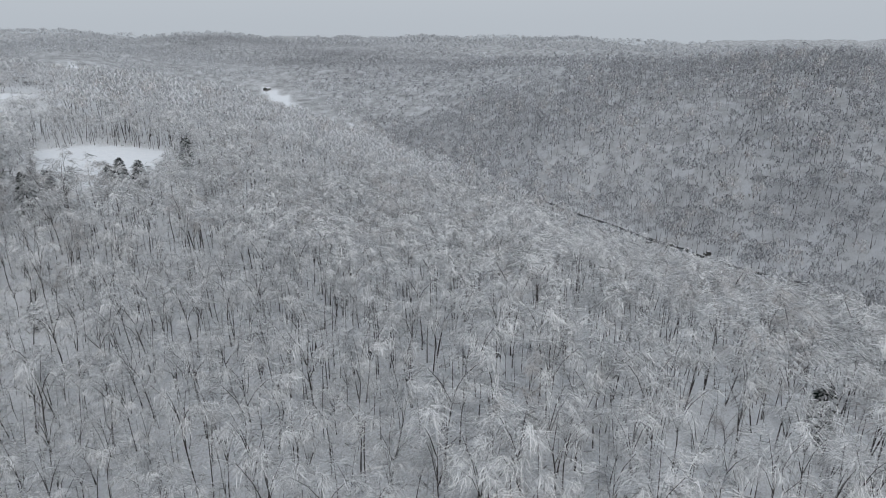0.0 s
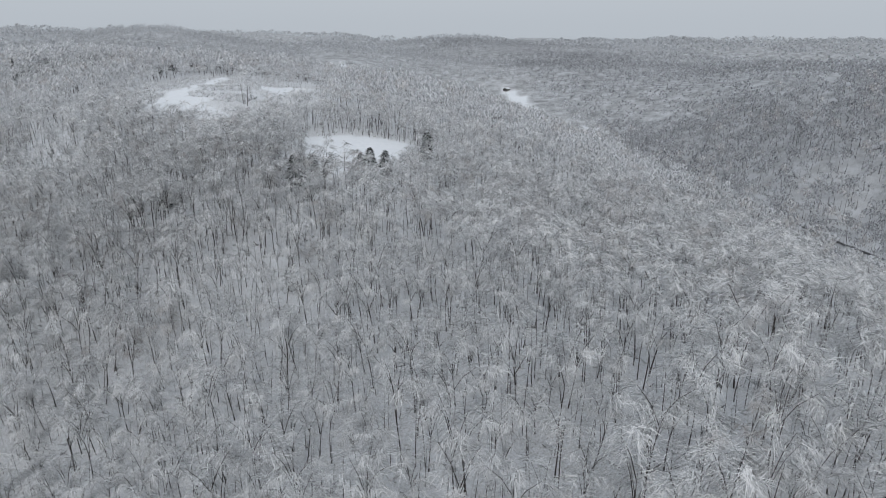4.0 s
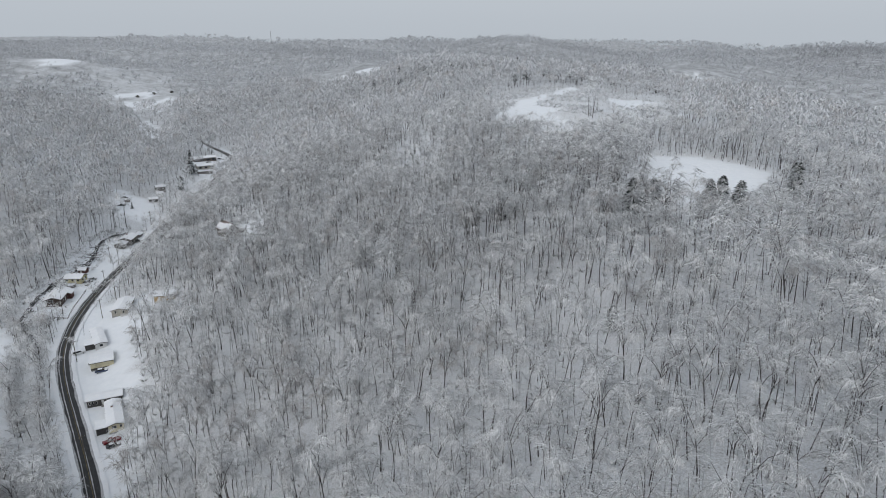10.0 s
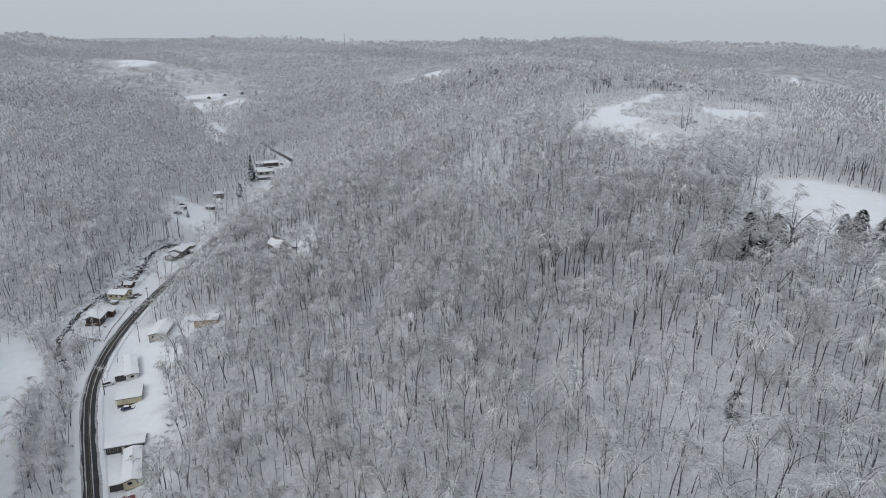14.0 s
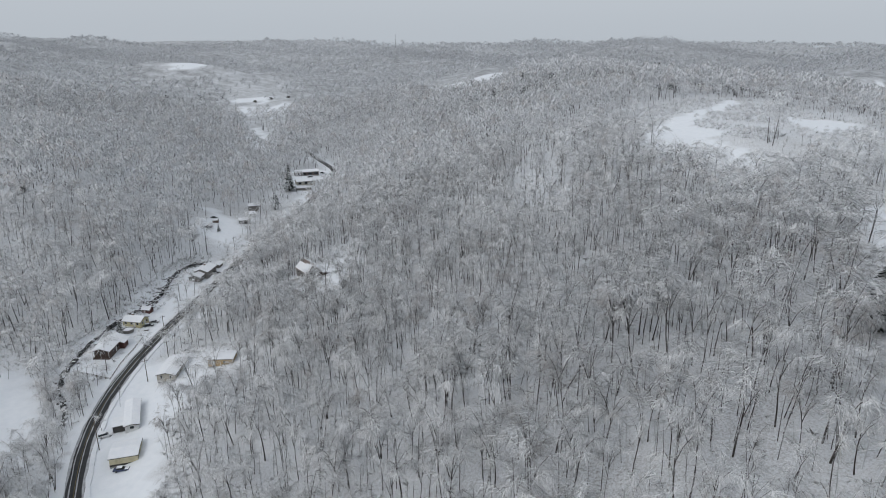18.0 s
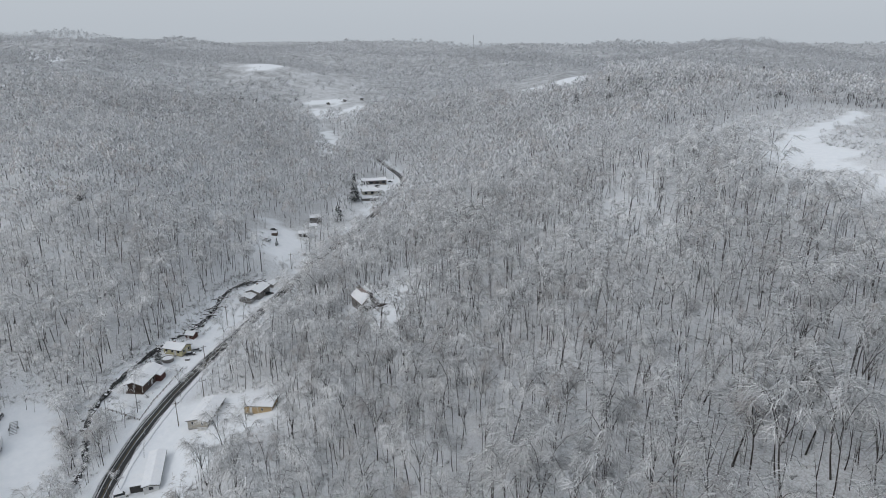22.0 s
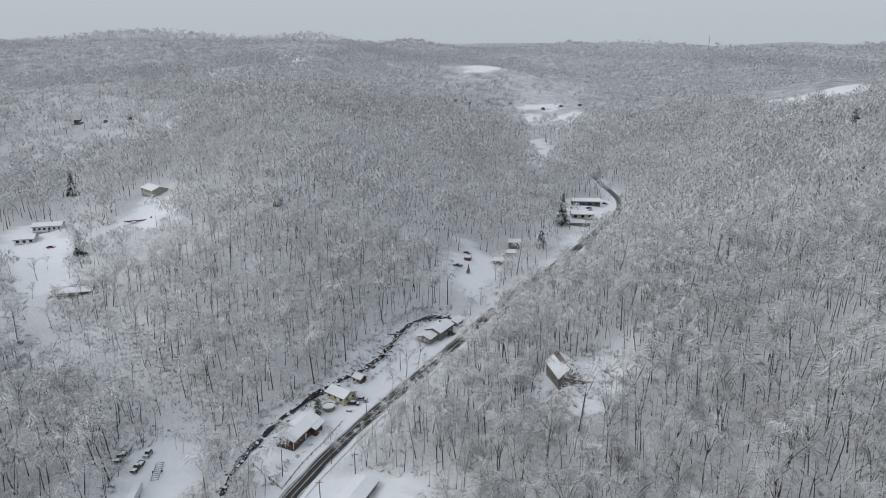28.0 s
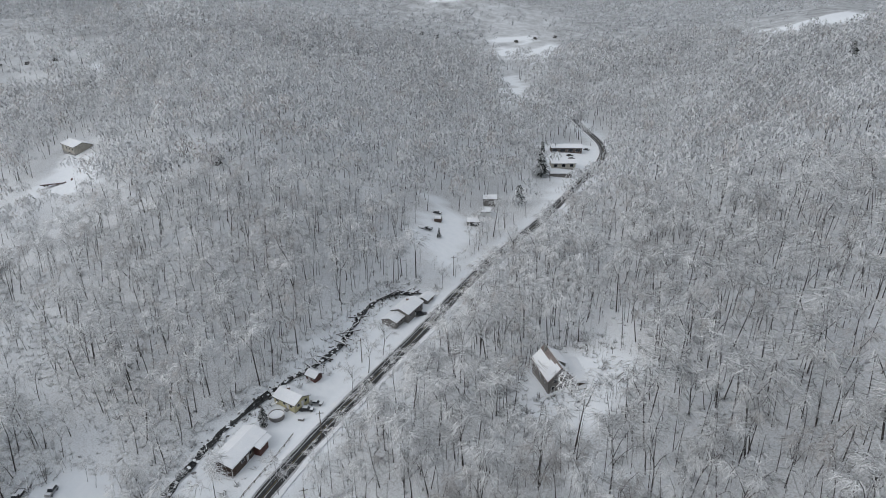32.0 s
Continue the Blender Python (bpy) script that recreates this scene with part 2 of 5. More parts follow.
FEATURES = [ROAD, HOLLOW, UPPER_HOLLOW, EAST_CREEK, SHOULDER, MAIN_RIDGE, EAST_SPUR, WEST_SLOPE, WEST_HILL, SOUTH_HILL, EAST_HILL, LOTS, SOUTH_FOOT]
LINES = (ROAD, HOLLOW, UPPER_HOLLOW, EAST_CREEK)
CLEARINGS = {
    'mid_field': [(39, 392), (58, 394), (83, 386), (102, 371), (98, 354), (84, 339), (63, 319), (48, 304), (41, 330), (39, 353)],
    'east_row': [(-126, 148), (-137, 178), (-149, 196), (-163, 214), (-178, 232), (-185, 252), (-190, 264), (-182, 274), (-185, 282), (-202, 286), (-216, 283), (-226, 269), (-214, 244), (-202, 224), (-182, 205), (-156, 179)],
    'west_row': [(-240, 254), (-256, 259), (-266, 276), (-277, 306), (-286, 330), (-288, 360), (-283, 382), (-266, 371), (-254, 330), (-242, 298)],
    'strip_field': [(-391, 957), (-324, 893), (-292, 911), (-268, 925), (-262, 960), (-290, 1040), (-314, 1060), (-316, 1000), (-330, 930), (-350, 935)],
    'lot_field': [(-278, 239), (-270, 245), (-251, 245), (-224, 226), (-206, 202), (-164, 158), (-170, 154), (-199, 178), (-221, 194), (-235, 199), (-258, 216), (-274, 226)],
    'car_lot': [(-325, 431), (-346, 440), (-342, 446), (-315, 443), (-304, 437), (-295, 424), (-290, 409), (-293, 399), (-304, 404), (-312, 401), (-320, 408), (-333, 426)],
    'barn_lot': [(-366, 572), (-346, 598), (-326, 596), (-318, 575), (-306, 540), (-298, 512), (-306, 500), (-316, 520), (-338, 545)],
    'creek_track': [(387, 335), (378, 335), (352, 268), (334, 222), (338, 165), (372, 165), (380, 215), (380, 262)],
    'east_patch': [(418, 712), (445, 716), (468, 738), (512, 782), (500, 796), (455, 760)],
    'east_lane': [(446, 1050), (474, 1030), (466, 965), (436, 888), (420, 800), (402, 760), (388, 760), (402, 886), (438, 978)],
}
CLEARINGS.update({
    'lodge_yard': [(-543, 251), (-522, 271), (-472, 261), (-418, 257), (-424, 235), (-447, 230), (-485, 229), (-507, 233)],
    'lodge_lane': [(-452, 216), (-429, 222), (-397, 219), (-377, 220), (-348, 228), (-342, 223), (-368, 213), (-382, 207)],
    'hill_yard': [(-501, 313), (-474, 320), (-431, 307), (-446, 299), (-462, 286), (-478, 288), (-484, 304)],
    'ridge_field': [(-54, 477), (-46, 515), (-37, 541), (-18, 611), (-9, 650), (4, 648), (-9, 586), (-29, 523), (-25, 505), (-5, 489), (-13, 476), (-2, 463), (-13, 459), (-32, 457)],
    'ridge_path': [(-9, 645), (-6, 690), (6, 690), (4, 645)],
    'ridge_tail': [(-6, 463), (7, 459), (13, 444), (7, 426), (0, 438), (-6, 452)],
    'ridge_strip': [(28, 572), (48, 575), (69, 560), (53, 525), (42, 512), (30, 535)],
    'far_field': [(-862, 935), (-838, 922), (-798, 942), (-792, 985), (-815, 1010), (-845, 1000), (-866, 970)],
    'farther_field': [(-1333, 856), (-1302, 839), (-1060, 782), (-1031, 796), (-1060, 815), (-1150, 860), (-1260, 899)],
    'hollow_streak': [(-630, 815), (-662, 870), (-620, 945), (-560, 893), (-545, 825), (-565, 808), (-588, 785)],
    'hollow_gap': [(-592, 795), (-570, 802), (-490, 714), (-426, 638), (-440, 624), (-507, 700), (-532, 720)],
    'west_brow_snow': [(-830, 470), (-890, 525), (-865, 560), (-775, 545), (-750, 500), (-772, 478)],
    'cabin_lot': [(-207, 345), (-204, 358), (-193, 368), (-176, 367), (-167, 353), (-171, 338), (-184, 331), (-199, 334)],
    'slope_lane': [(-606, 596), (-546, 587), (-534, 573), (-580, 575)],
    'slope_streak': [(-655, 366), (-695, 410), (-702, 426), (-690, 420), (-622, 362)],
    'skyline_field': [(152, 1070), (162, 1104), (195, 1118), (218, 1102), (214, 1076), (185, 1062)],
})
SPARSE = {
    'west_slope': [(-903, 322), (-854, 379), (-763, 448), (-641, 383), (-631, 338), (-646, 295), (-679, 263), (-801, 285)],
    'west_brow': [(-1032, 556), (-1226, 653), (-889, 602), (-811, 543), (-780, 487), (-817, 476)],
    'lane_bank': [(-375, 231), (-359, 250), (-329, 253), (-311, 243), (-298, 247), (-296, 256), (-279, 257), (-264, 252), (-279, 232), (-312, 235), (-341, 229), (-363, 220), (-349, 227)],
    'yard_lane': [(-475, 261), (-445, 270), (-491, 281), (-559, 292), (-596, 279), (-532, 262), (-522, 271)],
    'upper_hollow': [(-789, 985), (-731, 1122), (-556, 864), (-485, 735), (-407, 616), (-415, 595), (-512, 702), (-540, 698), (-654, 846)],
    'near_side': [(-135, 482), (-112, 505), (-80, 444), (-73, 375), (-102, 392)],
    'cabin_yard': [(-202, 373), (-191, 378), (-179, 361), (-182, 354), (-190, 357)],
    'cabin_front': [(-196, 343), (-181, 350), (-169, 336), (-187, 329)],
    'lake_edge': [(-92, 535), (-59, 519), (-52, 474), (-86, 511)],
}

# young growth and briars, with how tall it stands beside the full woods
SCRUB = {
    'ridge_scrub': (0.2, [(-90, 522), (-58, 474), (-34, 450), (-8, 446), (16, 424), (24, 436), (12, 470), (28, 510), (45, 505), (62, 520), (76, 558), (48, 584), (32, 640), (6, 700), (-20, 695), (-62, 622)]),
    'ridge_front': (0.32, [(-62, 470), (-42, 422), (10, 402), (32, 428), (72, 470), (82, 520), (30, 510), (10, 450), (-34, 450)]),
    'ridge_back': (0.6, [(-115, 540), (-75, 650), (-20, 730), (40, 715), (95, 610), (105, 545), (76, 510), (-58, 474)]),
    'field_front': (0.24, [(26, 300), (40, 276), (84, 276), (98, 312), (102, 354), (84, 342), (63, 322), (46, 300), (44, 345), (26, 345)]),
    'strip_front': (0.35, [(-395, 940), (-325, 830), (-245, 840), (-235, 920), (-260, 960), (-330, 990)]),
    'far_field_front': (0.4, [(-880, 935), (-800, 820), (-730, 880), (-790, 990)]),
    'skyline_front': (0.35, [(140, 1030), (240, 1030), (245, 1140), (140, 1140)]),
    'village_bank': (0.45, [(425, 680), (372, 740), (385, 890), (430, 1060), (490, 1040), (480, 960), (450, 880), (440, 780)]),
    'lane_front': (0.75, [(-455, 214), (-400, 204), (-345, 214), (-290, 236), (-262, 246), (-262, 256), (-300, 258), (-360, 252), (-400, 240), (-450, 232)]),
    'hollow_front': (0.6, [(-470, 282), (-432, 300), (-398, 296), (-392, 262), (-440, 262)]),
    'sheds_front': (0.4, [(-306, 430), (-296, 438), (-298, 500), (-312, 512), (-322, 480), (-312, 448)]),
    'road_bank': (0.62, [(-216, 270), (-226, 300), (-236, 340), (-248, 375), (-258, 372), (-246, 330), (-234, 296), (-226, 272)]),
    'lot_front': (0.3, [(-312, 402), (-302, 376), (-280, 384), (-281, 418), (-292, 410)]),
    'creek_side': (0.35, [(376, 345), (360, 330), (322, 222), (326, 150), (372, 150), (376, 260)]),
}


def lattice(x, y, seed):
    """Smooth value noise from -1 to 1 over arrays of places."""
    xi, yi = np.floor(x), np.floor(y)
    u, v = x - xi, y - yi
    u, v = u * u * (3 - 2 * u), v * v * (3 - 2 * v)

    def h(a, b):
        s = np.sin(a * 127.1 + b * 311.7 + seed * 74.7) * 43758.5453
        return (s - np.floor(s)) * 2 - 1

    return (h(xi, yi) * (1 - u) + h(xi + 1, yi) * u) * (1 - v) + (h(xi, yi + 1) * (1 - u) + h(xi + 1, yi + 1) * u) * v


def fractal(x, y, size, seed, octaves=3):
    return sum(lattice(x / size * 2**k + 9.3 * k, y / size * 2**k - 4.1 * k, seed + k) / 2**k for k in range(octaves))


def along(line, x, y):
    """For arrays of places: the distance from the polyline, the height of its nearest point and how far along that is."""
    best, height, at, run = np.full(x.shape, 1e9), np.zeros(x.shape), np.zeros(x.shape), 0.0
    for (ax, ay, az), (bx, by, bz) in zip(line, line[1:]):
        dx, dy = bx - ax, by - ay
        length = math.hypot(dx, dy)
        k = np.clip(((x - ax) * dx + (y - ay) * dy) / length**2, 0, 1)
        d = np.hypot(x - ax - k * dx, y - ay - k * dy)
        near = d < best
        best, height, at = np.where(near, d, best), np.where(near, az + k * (bz - az), height), np.where(near, run + k * length, at)
        run += length
    return best, height, at


def inside(poly, x, y):
    hit = np.zeros(x.shape, bool)
    for (ax, ay), (bx, by) in zip(poly, poly[1:] + poly[:1]):
        if ay != by:
            hit ^= ((ay > y) != (by > y)) & (x < (bx - ax) * (y - ay) / (by - ay) + ax)
    return hit


def smooth(a, b, v):
    k = np.clip((v - a) / (b - a), 0, 1)
    return k * k * (3 - 2 * k)


def knots():
    out = []
    for line in FEATURES:
        if any(line is some for some in LINES):
            for a, b in zip(line, line[1:]):
                n = max(1, int(math.dist(a[:2], b[:2]) // 60))
                out += [tuple(a[k] + (b[k] - a[k]) * j / n for k in range(3)) for j in range(n)]
        else:
            out += line
    return np.array(out)


KNOTS = knots()


def spline(d):
    return d * d * np.log(d + 1e-9)


def weights():
    p = KNOTS[:, :2] / 300
    n = len(p)
    k = spline(np.hypot(*(p[:, None] - p[None]).transpose(2, 0, 1))) + 0.02 * np.eye(n)
    q = np.c_[np.ones(n), p]
    return np.linalg.solve(np.block([[k, q], [q.T, np.zeros((3, 3))]]), np.r_[KNOTS[:, 2], 0, 0, 0])


WEIGHTS = weights()


def resample(line, step):
    out = []
    for a, b in zip(line, line[1:]):
        n = max(1, int(math.dist(a[:2], b[:2]) // step))
        out += [Vector(a).lerp(Vector(b), k / n) for k in range(n)]
    out.append(Vector(line[-1]))
    for _ in range(8):
        out = [out[0]] + [(out[k - 1] + 2 * out[k] + out[k + 1]) / 4 for k in range(1, len(out) - 1)] + [out[-1]]
    return out


ROAD = [tuple(p) for p in resample(ROAD, 8.0)]
CREEK = [(-150, 152, 0), (-168, 168, 0), (-190, 192, 0), (-207, 211, 0), (-219, 226, 0), (-224, 234, 0), (-234, 240, 0), (-246, 247, 0), (-254, 256, 0), (-257, 263, 0), (-263, 273, 0), (-264, 281, 0), (-268, 290, 0), (-269, 298, 0), (-271, 307, 0), (-270, 318, 0), (-273, 328, 0), (-279, 339, 0), (-286, 351, 0), (-288, 361, 0), (-287, 369, 0), (-281, 378, 0)]
HEART = (-110, 230)
KNOLLS = [(-1500, 640, 46, 225), (-225, 1850, 38, 200), (-835, 965, 30, 120), (182, 1095, 54, 130), (-1340, 965, 26, 140), (-1060, 615, 20, 120), (200, 1310, 18, 100), (-880, 390, 14, 90)]


def ground_z(x, y):
    """The height of the land."""
    x, y = np.asarray(x, float), np.asarray(y, float)
    z = WEIGHTS[-3] + WEIGHTS[-2] * x / 300 + WEIGHTS[-1] * y / 300
    for (kx, ky, _), w in zip(KNOTS, WEIGHTS):
        z = z + w * spline(np.hypot(x - kx, y - ky) / 300)
    z = np.clip(z, -20, 112)
    far = np.hypot(x - HEART[0], y - HEART[1])
    rise = np.maximum((x - HEART[0]) * -0.77 + (y - HEART[1]) * 0.64, 0)
    ridges = 1 - 2.6 * np.abs(fractal(x + 90 * fractal(x, y, 400, 21, 2), y, 1050, 3, 3))
    hills = 66 + 0.0165 * rise + 0.002 * far + (24 + 0.004 * far) * np.clip(ridges, -0.9, 1) + 11 * fractal(x, y, 330, 8, 2)
    for kx, ky, lift, wide in KNOLLS:
        hills = hills + lift * np.exp(-((x - kx) ** 2 + (y - ky) ** 2) / wide**2)
    k = smooth(680, 1150, far)
    z = z * (1 - k) + hills * k
    road, high, _ = along(ROAD, x, y)
    k = 1 - smooth(6, 22, road)
    z = z + (1 - k) * (1.6 * fractal(x, y, 55, 5, 3)) * smooth(20, 60, road)
    z = z * (1 - k) + (high - 0.12) * k
    creek, bed, _ = along(CREEK, x, y)
    return z - 1.3 * (1 - smooth(2.2, 7.0, creek))


def steps(lo, hi, fine, low, high, grow, back):
    """Grid lines: even from lo to hi, then ever wider out to low and high."""
    mid = list(np.arange(lo, hi + 0.1, fine))
    up, d = [hi], fine
    while up[-1] < high:
        d = min(d * grow, 260)
        up.append(up[-1] + d)
    down, d = [lo], fine
    while down[-1] > low:
        d = d * back
        down.append(down[-1] - d)
    return np.array(down[:0:-1] + mid + up[1:])


def mesh_from(name, verts, faces, materials, which=None, smooth_faces=False):
    """A mesh from arrays of corners and triangles (or quads); which: the material of each face."""
    me = bpy.data.meshes.new(name)
    n, k = faces.shape
    me.vertices.add(len(verts))
    me.vertices.foreach_set("co", np.ascontiguousarray(verts, np.float32).ravel())
    me.loops.add(n * k)
    me.loops.foreach_set("vertex_index", np.ascontiguousarray(faces, np.int32).ravel())
    me.polygons.add(n)
    me.polygons.foreach_set("loop_start", np.arange(0, n * k, k, dtype=np.int32))
    if which is not None:
        me.polygons.foreach_set("material_index", np.ascontiguousarray(which, np.int32))
    me.polygons.foreach_set("use_smooth", np.full(n, smooth_faces))
    for m in materials:
        me.materials.append(m)
    me.update(calc_edges=True)
    return me


PATCHY = ('hollow_streak', 'hollow_gap', 'west_brow_snow', 'east_patch', 'slope_streak')


def clearing(x, y):
    """1 where the land is open, 0 in the woods."""
    open_land = np.zeros(np.shape(x), bool)
    patches = fractal(x, y, 40, 83, 3) > 0.12
    for name, poly in CLEARINGS.items():
        open_land |= (patches | (name not in PATCHY)) & inside(poly, x + 4 * fractal(x, y, 22, 41, 2), y + 4 * fractal(x, y, 22, 47, 2))
    return open_land


def thin_woods(x, y):
    """True on the open snowy slopes where only single trees stand."""
    thin = np.zeros(np.shape(x), bool)
    for poly in SPARSE.values():
        thin |= inside(poly, x + 7 * fractal(x, y, 40, 141, 2), y + 7 * fractal(x, y, 40, 147, 2))
    return thin


def build_ground():
    xs, ys = steps(-560, 360, 5.0, -11000, 9000, 1.055, 1.05), steps(50, 640, 5.0, -4800, 12000, 1.05, 1.3)
    gx, gy = np.meshgrid(xs, ys)
    gz = ground_z(gx, gy)
    w, h = len(xs), len(ys)
    i = (np.arange(h - 1)[:, None] * w + np.arange(w - 1)[None]).ravel()
    me = mesh_from("ground", np.c_[gx.ravel(), gy.ravel(), gz.ravel()], np.c_[i, i + 1, i + w + 1, i + w], [GROUND], None, True)
    road = along(ROAD, gx, gy)[0]
    woods = np.where(clearing(gx, gy), 0.0, 1.0) * smooth(5, 11, road)
    woods = np.where(thin_woods(gx, gy), 0.7 * woods, woods)
    at = me.attributes.new("woods", "FLOAT", "POINT")
    at.data.foreach_set("value", woods.ravel().astype(np.float32))
    far = np.hypot(gx - HEART[0], gy - HEART[1])
    at = me.attributes.new("far_woods", "FLOAT", "POINT")
    at.data.foreach_set("value", (smooth(300, 800, far) * woods).ravel().astype(np.float32))
    return tagged(new("ground", me), "snow-covered hills with brush and leaf litter under trees", "ground", kind="structure")


build_ground()


# ---- trees: bare hardwoods bowed under rime and snow ----
class Pile:
    """Collects corners, the way they face, triangles and their materials."""

    def __init__(self):
        self.v, self.w, self.f, self.m, self.n = [], [], [], [], 0

    def add(self, verts, faces, mat, facing=None):
        """facing: one outward direction for all corners, or one for each; faces are wound to suit it."""
        v, f = np.asarray(verts, float), np.asarray(faces, int)
        flat = np.cross(v[f[:, 1]] - v[f[:, 0]], v[f[:, 2]] - v[f[:, 0]])
        flat /= np.linalg.norm(flat, axis=1)[:, None] + 1e-9
        if facing is None:
            w = np.zeros_like(v)
            for k in range(3):
                np.add.at(w, f[:, k], flat)
        else:
            w = np.broadcast_to(np.asarray(facing, float), v.shape).copy()
        back = (flat * w[f].sum(1)).sum(1) < 0
        f[back] = f[back][:, ::-1]
        self.v.append(v)
        self.w.append(w / (np.linalg.norm(w, axis=1)[:, None] + 1e-9))
        self.f.append(f + self.n)
        self.m.append(np.full(len(f), mat))
        self.n += len(v)

    def arrays(self):
        return np.concatenate(self.v), np.concatenate(self.f), np.concatenate(self.m), np.concatenate(self.w)


def tube(pile, points, radii, sides, mat):
    points = np.asarray(points, float)
    rings = []
    for k, (p, r) in enumerate(zip(points, radii)):
        d = points[min(k + 1, len(points) - 1)] - points[max(k - 1, 0)]
        d = d / np.linalg.norm(d)
        a = np.cross(d, (0.3, 0.9, 0.31))
        a /= np.linalg.norm(a)
        b = np.cross(d, a)
        t = np.arange(sides) * 2 * np.pi / sides
        rings.append(p + r * (np.cos(t)[:, None] * a + np.sin(t)[:, None] * b))
    faces = []
    for k in range(len(points) - 1):
        for s in range(sides):
            q, n = k * sides + s, k * sides + (s + 1) % sides
            faces += [(q, n, n + sides), (q, n + sides, q + sides)]
    rings = np.concatenate(rings)
    pile.add(rings, faces, mat, rings - np.repeat(points, sides, 0))


def blade(pile, p, way, length, width, droop, rng, mat, short=False, facing=None):
    """One twig, or a spray of them, as a narrow leaf-like strip that bends down towards its tip."""
    way = way / np.linalg.norm(way)
    side = np.cross(way, rng.normal(size=3) + (0, 0, 0.9))
    side *= width / 2 / np.linalg.norm(side)
    tip = p + way * length + np.array((0, 0, -droop * length))
    if short:
        pile.add([p - side, p + side, tip], [(0, 1, 2)], mat, facing)
        return
    mid = p + way * length * 0.5 + np.array((0, 0, -droop * length * 0.2))
    pile.add([p, mid - side, mid + side, tip], [(0, 1, 2), (1, 3, 2)], mat, facing)


def on_line(pts, k):
    j = min(int(k), len(pts) - 2)
    return pts[j] + (pts[j + 1] - pts[j]) * (k - j)


def hardwood(seed, detail):
    """A tree about 20 m high: limbs that rise like a fountain, twigs that arch over and hang under their ice; detail 0 is for those passed nearest."""
    rng = np.random.default_rng(seed)
    trunk, crown = Pile(), Pile()
    high = 20 * rng.uniform(0.88, 1.12)
    lean = rng.normal(0, 0.05, 2)
    spine = [np.array((lean[0] * z + 0.5 * math.sin(z / 5 + seed), lean[1] * z + 0.4 * math.cos(z / 4 + seed) - 0.4, z)) for z in np.linspace(-0.6, high * 0.84, 6)]
    zs = [s[2] for s in spine]
    girth = rng.uniform(0.10, 0.18)
    if detail == 0:
        tube(trunk, spine[:4], girth * np.array((1.3, 1.0, 0.82, 0.62)), 4, 0)
        tube(trunk, spine[3:], girth * np.array((0.62, 0.4, 0.14)), 3, 1)
    elif detail == 1:
        tube(trunk, [spine[0], spine[3]], girth * np.array((1.3, 0.85)), 3, 0)
        tube(trunk, [spine[3], spine[5]], girth * np.array((0.85, 0.2)), 3, 1)
    elif detail == 2:
        a, b = spine[0], spine[3]
        trunk.add([a - (girth * 1.3, 0, 0), a + (girth * 1.3, 0, 0), b, a - (0, girth * 1.3, 0), a + (0, girth * 1.3, 0)], [(0, 1, 2), (3, 4, 2)], 0)
    heart = np.array((spine[4][0], spine[4][1], high * 0.62))

    def out_from(p):
        """The way the crown faces at a place on it: outwards and up."""
        w = (p - heart) * (1.0, 1.0, 0.9)
        return w / (np.linalg.norm(w) + 1e-9) + (0, 0, 0.8)

    if detail < 2:
        count = 7 if detail == 0 else 6
        wide = rng.uniform(0.85, 1.3)
        limbs = []
        for k in range(count):
            h = rng.uniform(0.34, 0.66) * high
            base = np.array([np.interp(h, zs, [s[j] for s in spine]) for j in range(3)])
            turn = k * 2.4 + rng.uniform(-0.5, 0.5)
            reach = rng.uniform(2.6, 4.6) * wide
            rise = min(rng.uniform(0.2, 0.36), 0.97 - h / high) * high
            out = np.array((math.cos(turn), math.sin(turn), 0))
            pts = [base, base + out * reach * 0.3 + (0, 0, rise * 0.55), base + out * reach * 0.7 + (0, 0, rise * 0.95), base + out * reach * 1.1 + (0, 0, rise * 0.9)]
            limbs.append((pts, turn))
            if detail == 0:
                tube(crown, pts[:3], np.array((0.085, 0.06, 0.03)), 3, 0 if k < 4 else 1)
                tube(crown, pts[2:], np.array((0.03, 0.01)), 3, 1)
            else:
                blade(crown, pts[0], pts[2] - pts[0], np.linalg.norm(pts[2] - pts[0]), 0.18, 0, rng, 0 if k < 3 else 1)
        limbs.append(([spine[3], spine[4], spine[5], spine[5] + (0, 0, high * 0.1)], None))
        for pts, turn in limbs:
            for _ in range((10, 9)[detail] - 2 * (turn is None)):
                # a fan of twigs that leave the limb together, arch out and hang
                k = rng.uniform(0.9, 2.95)
                a = rng.uniform(0, 2 * np.pi) if turn is None else turn + rng.normal() * 0.9
                lift, hang = rng.uniform(0.15, 0.75), rng.uniform(0.5, 1.05)
                mat = 2 if rng.random() < 0.86 else 1
                for j in range((7, 5)[detail]):
                    p = on_line(pts, np.clip(k + rng.normal() * 0.3, 0.6, 2.98)) + rng.normal(size=3) * (0.3, 0.4)[detail]
                    b = a + rng.normal() * 0.42
                    way = np.array((math.cos(b), math.sin(b), lift + rng.normal() * 0.15))
                    if detail == 0:
                        long = rng.uniform(1.3, 3.2)
                        blade(crown, p, way, long, rng.uniform(0.08, 0.16), hang * rng.uniform(0.7, 1.2), rng, mat, j > 1, out_from(p + way * long * 0.4))
                    else:
                        long = rng.uniform(1.7, 3.4)
                        blade(crown, p, way, long, rng.uniform(0.11, 0.25), hang * rng.uniform(0.7, 1.2), rng, mat, True, out_from(p + way * long * 0.4))
    else:
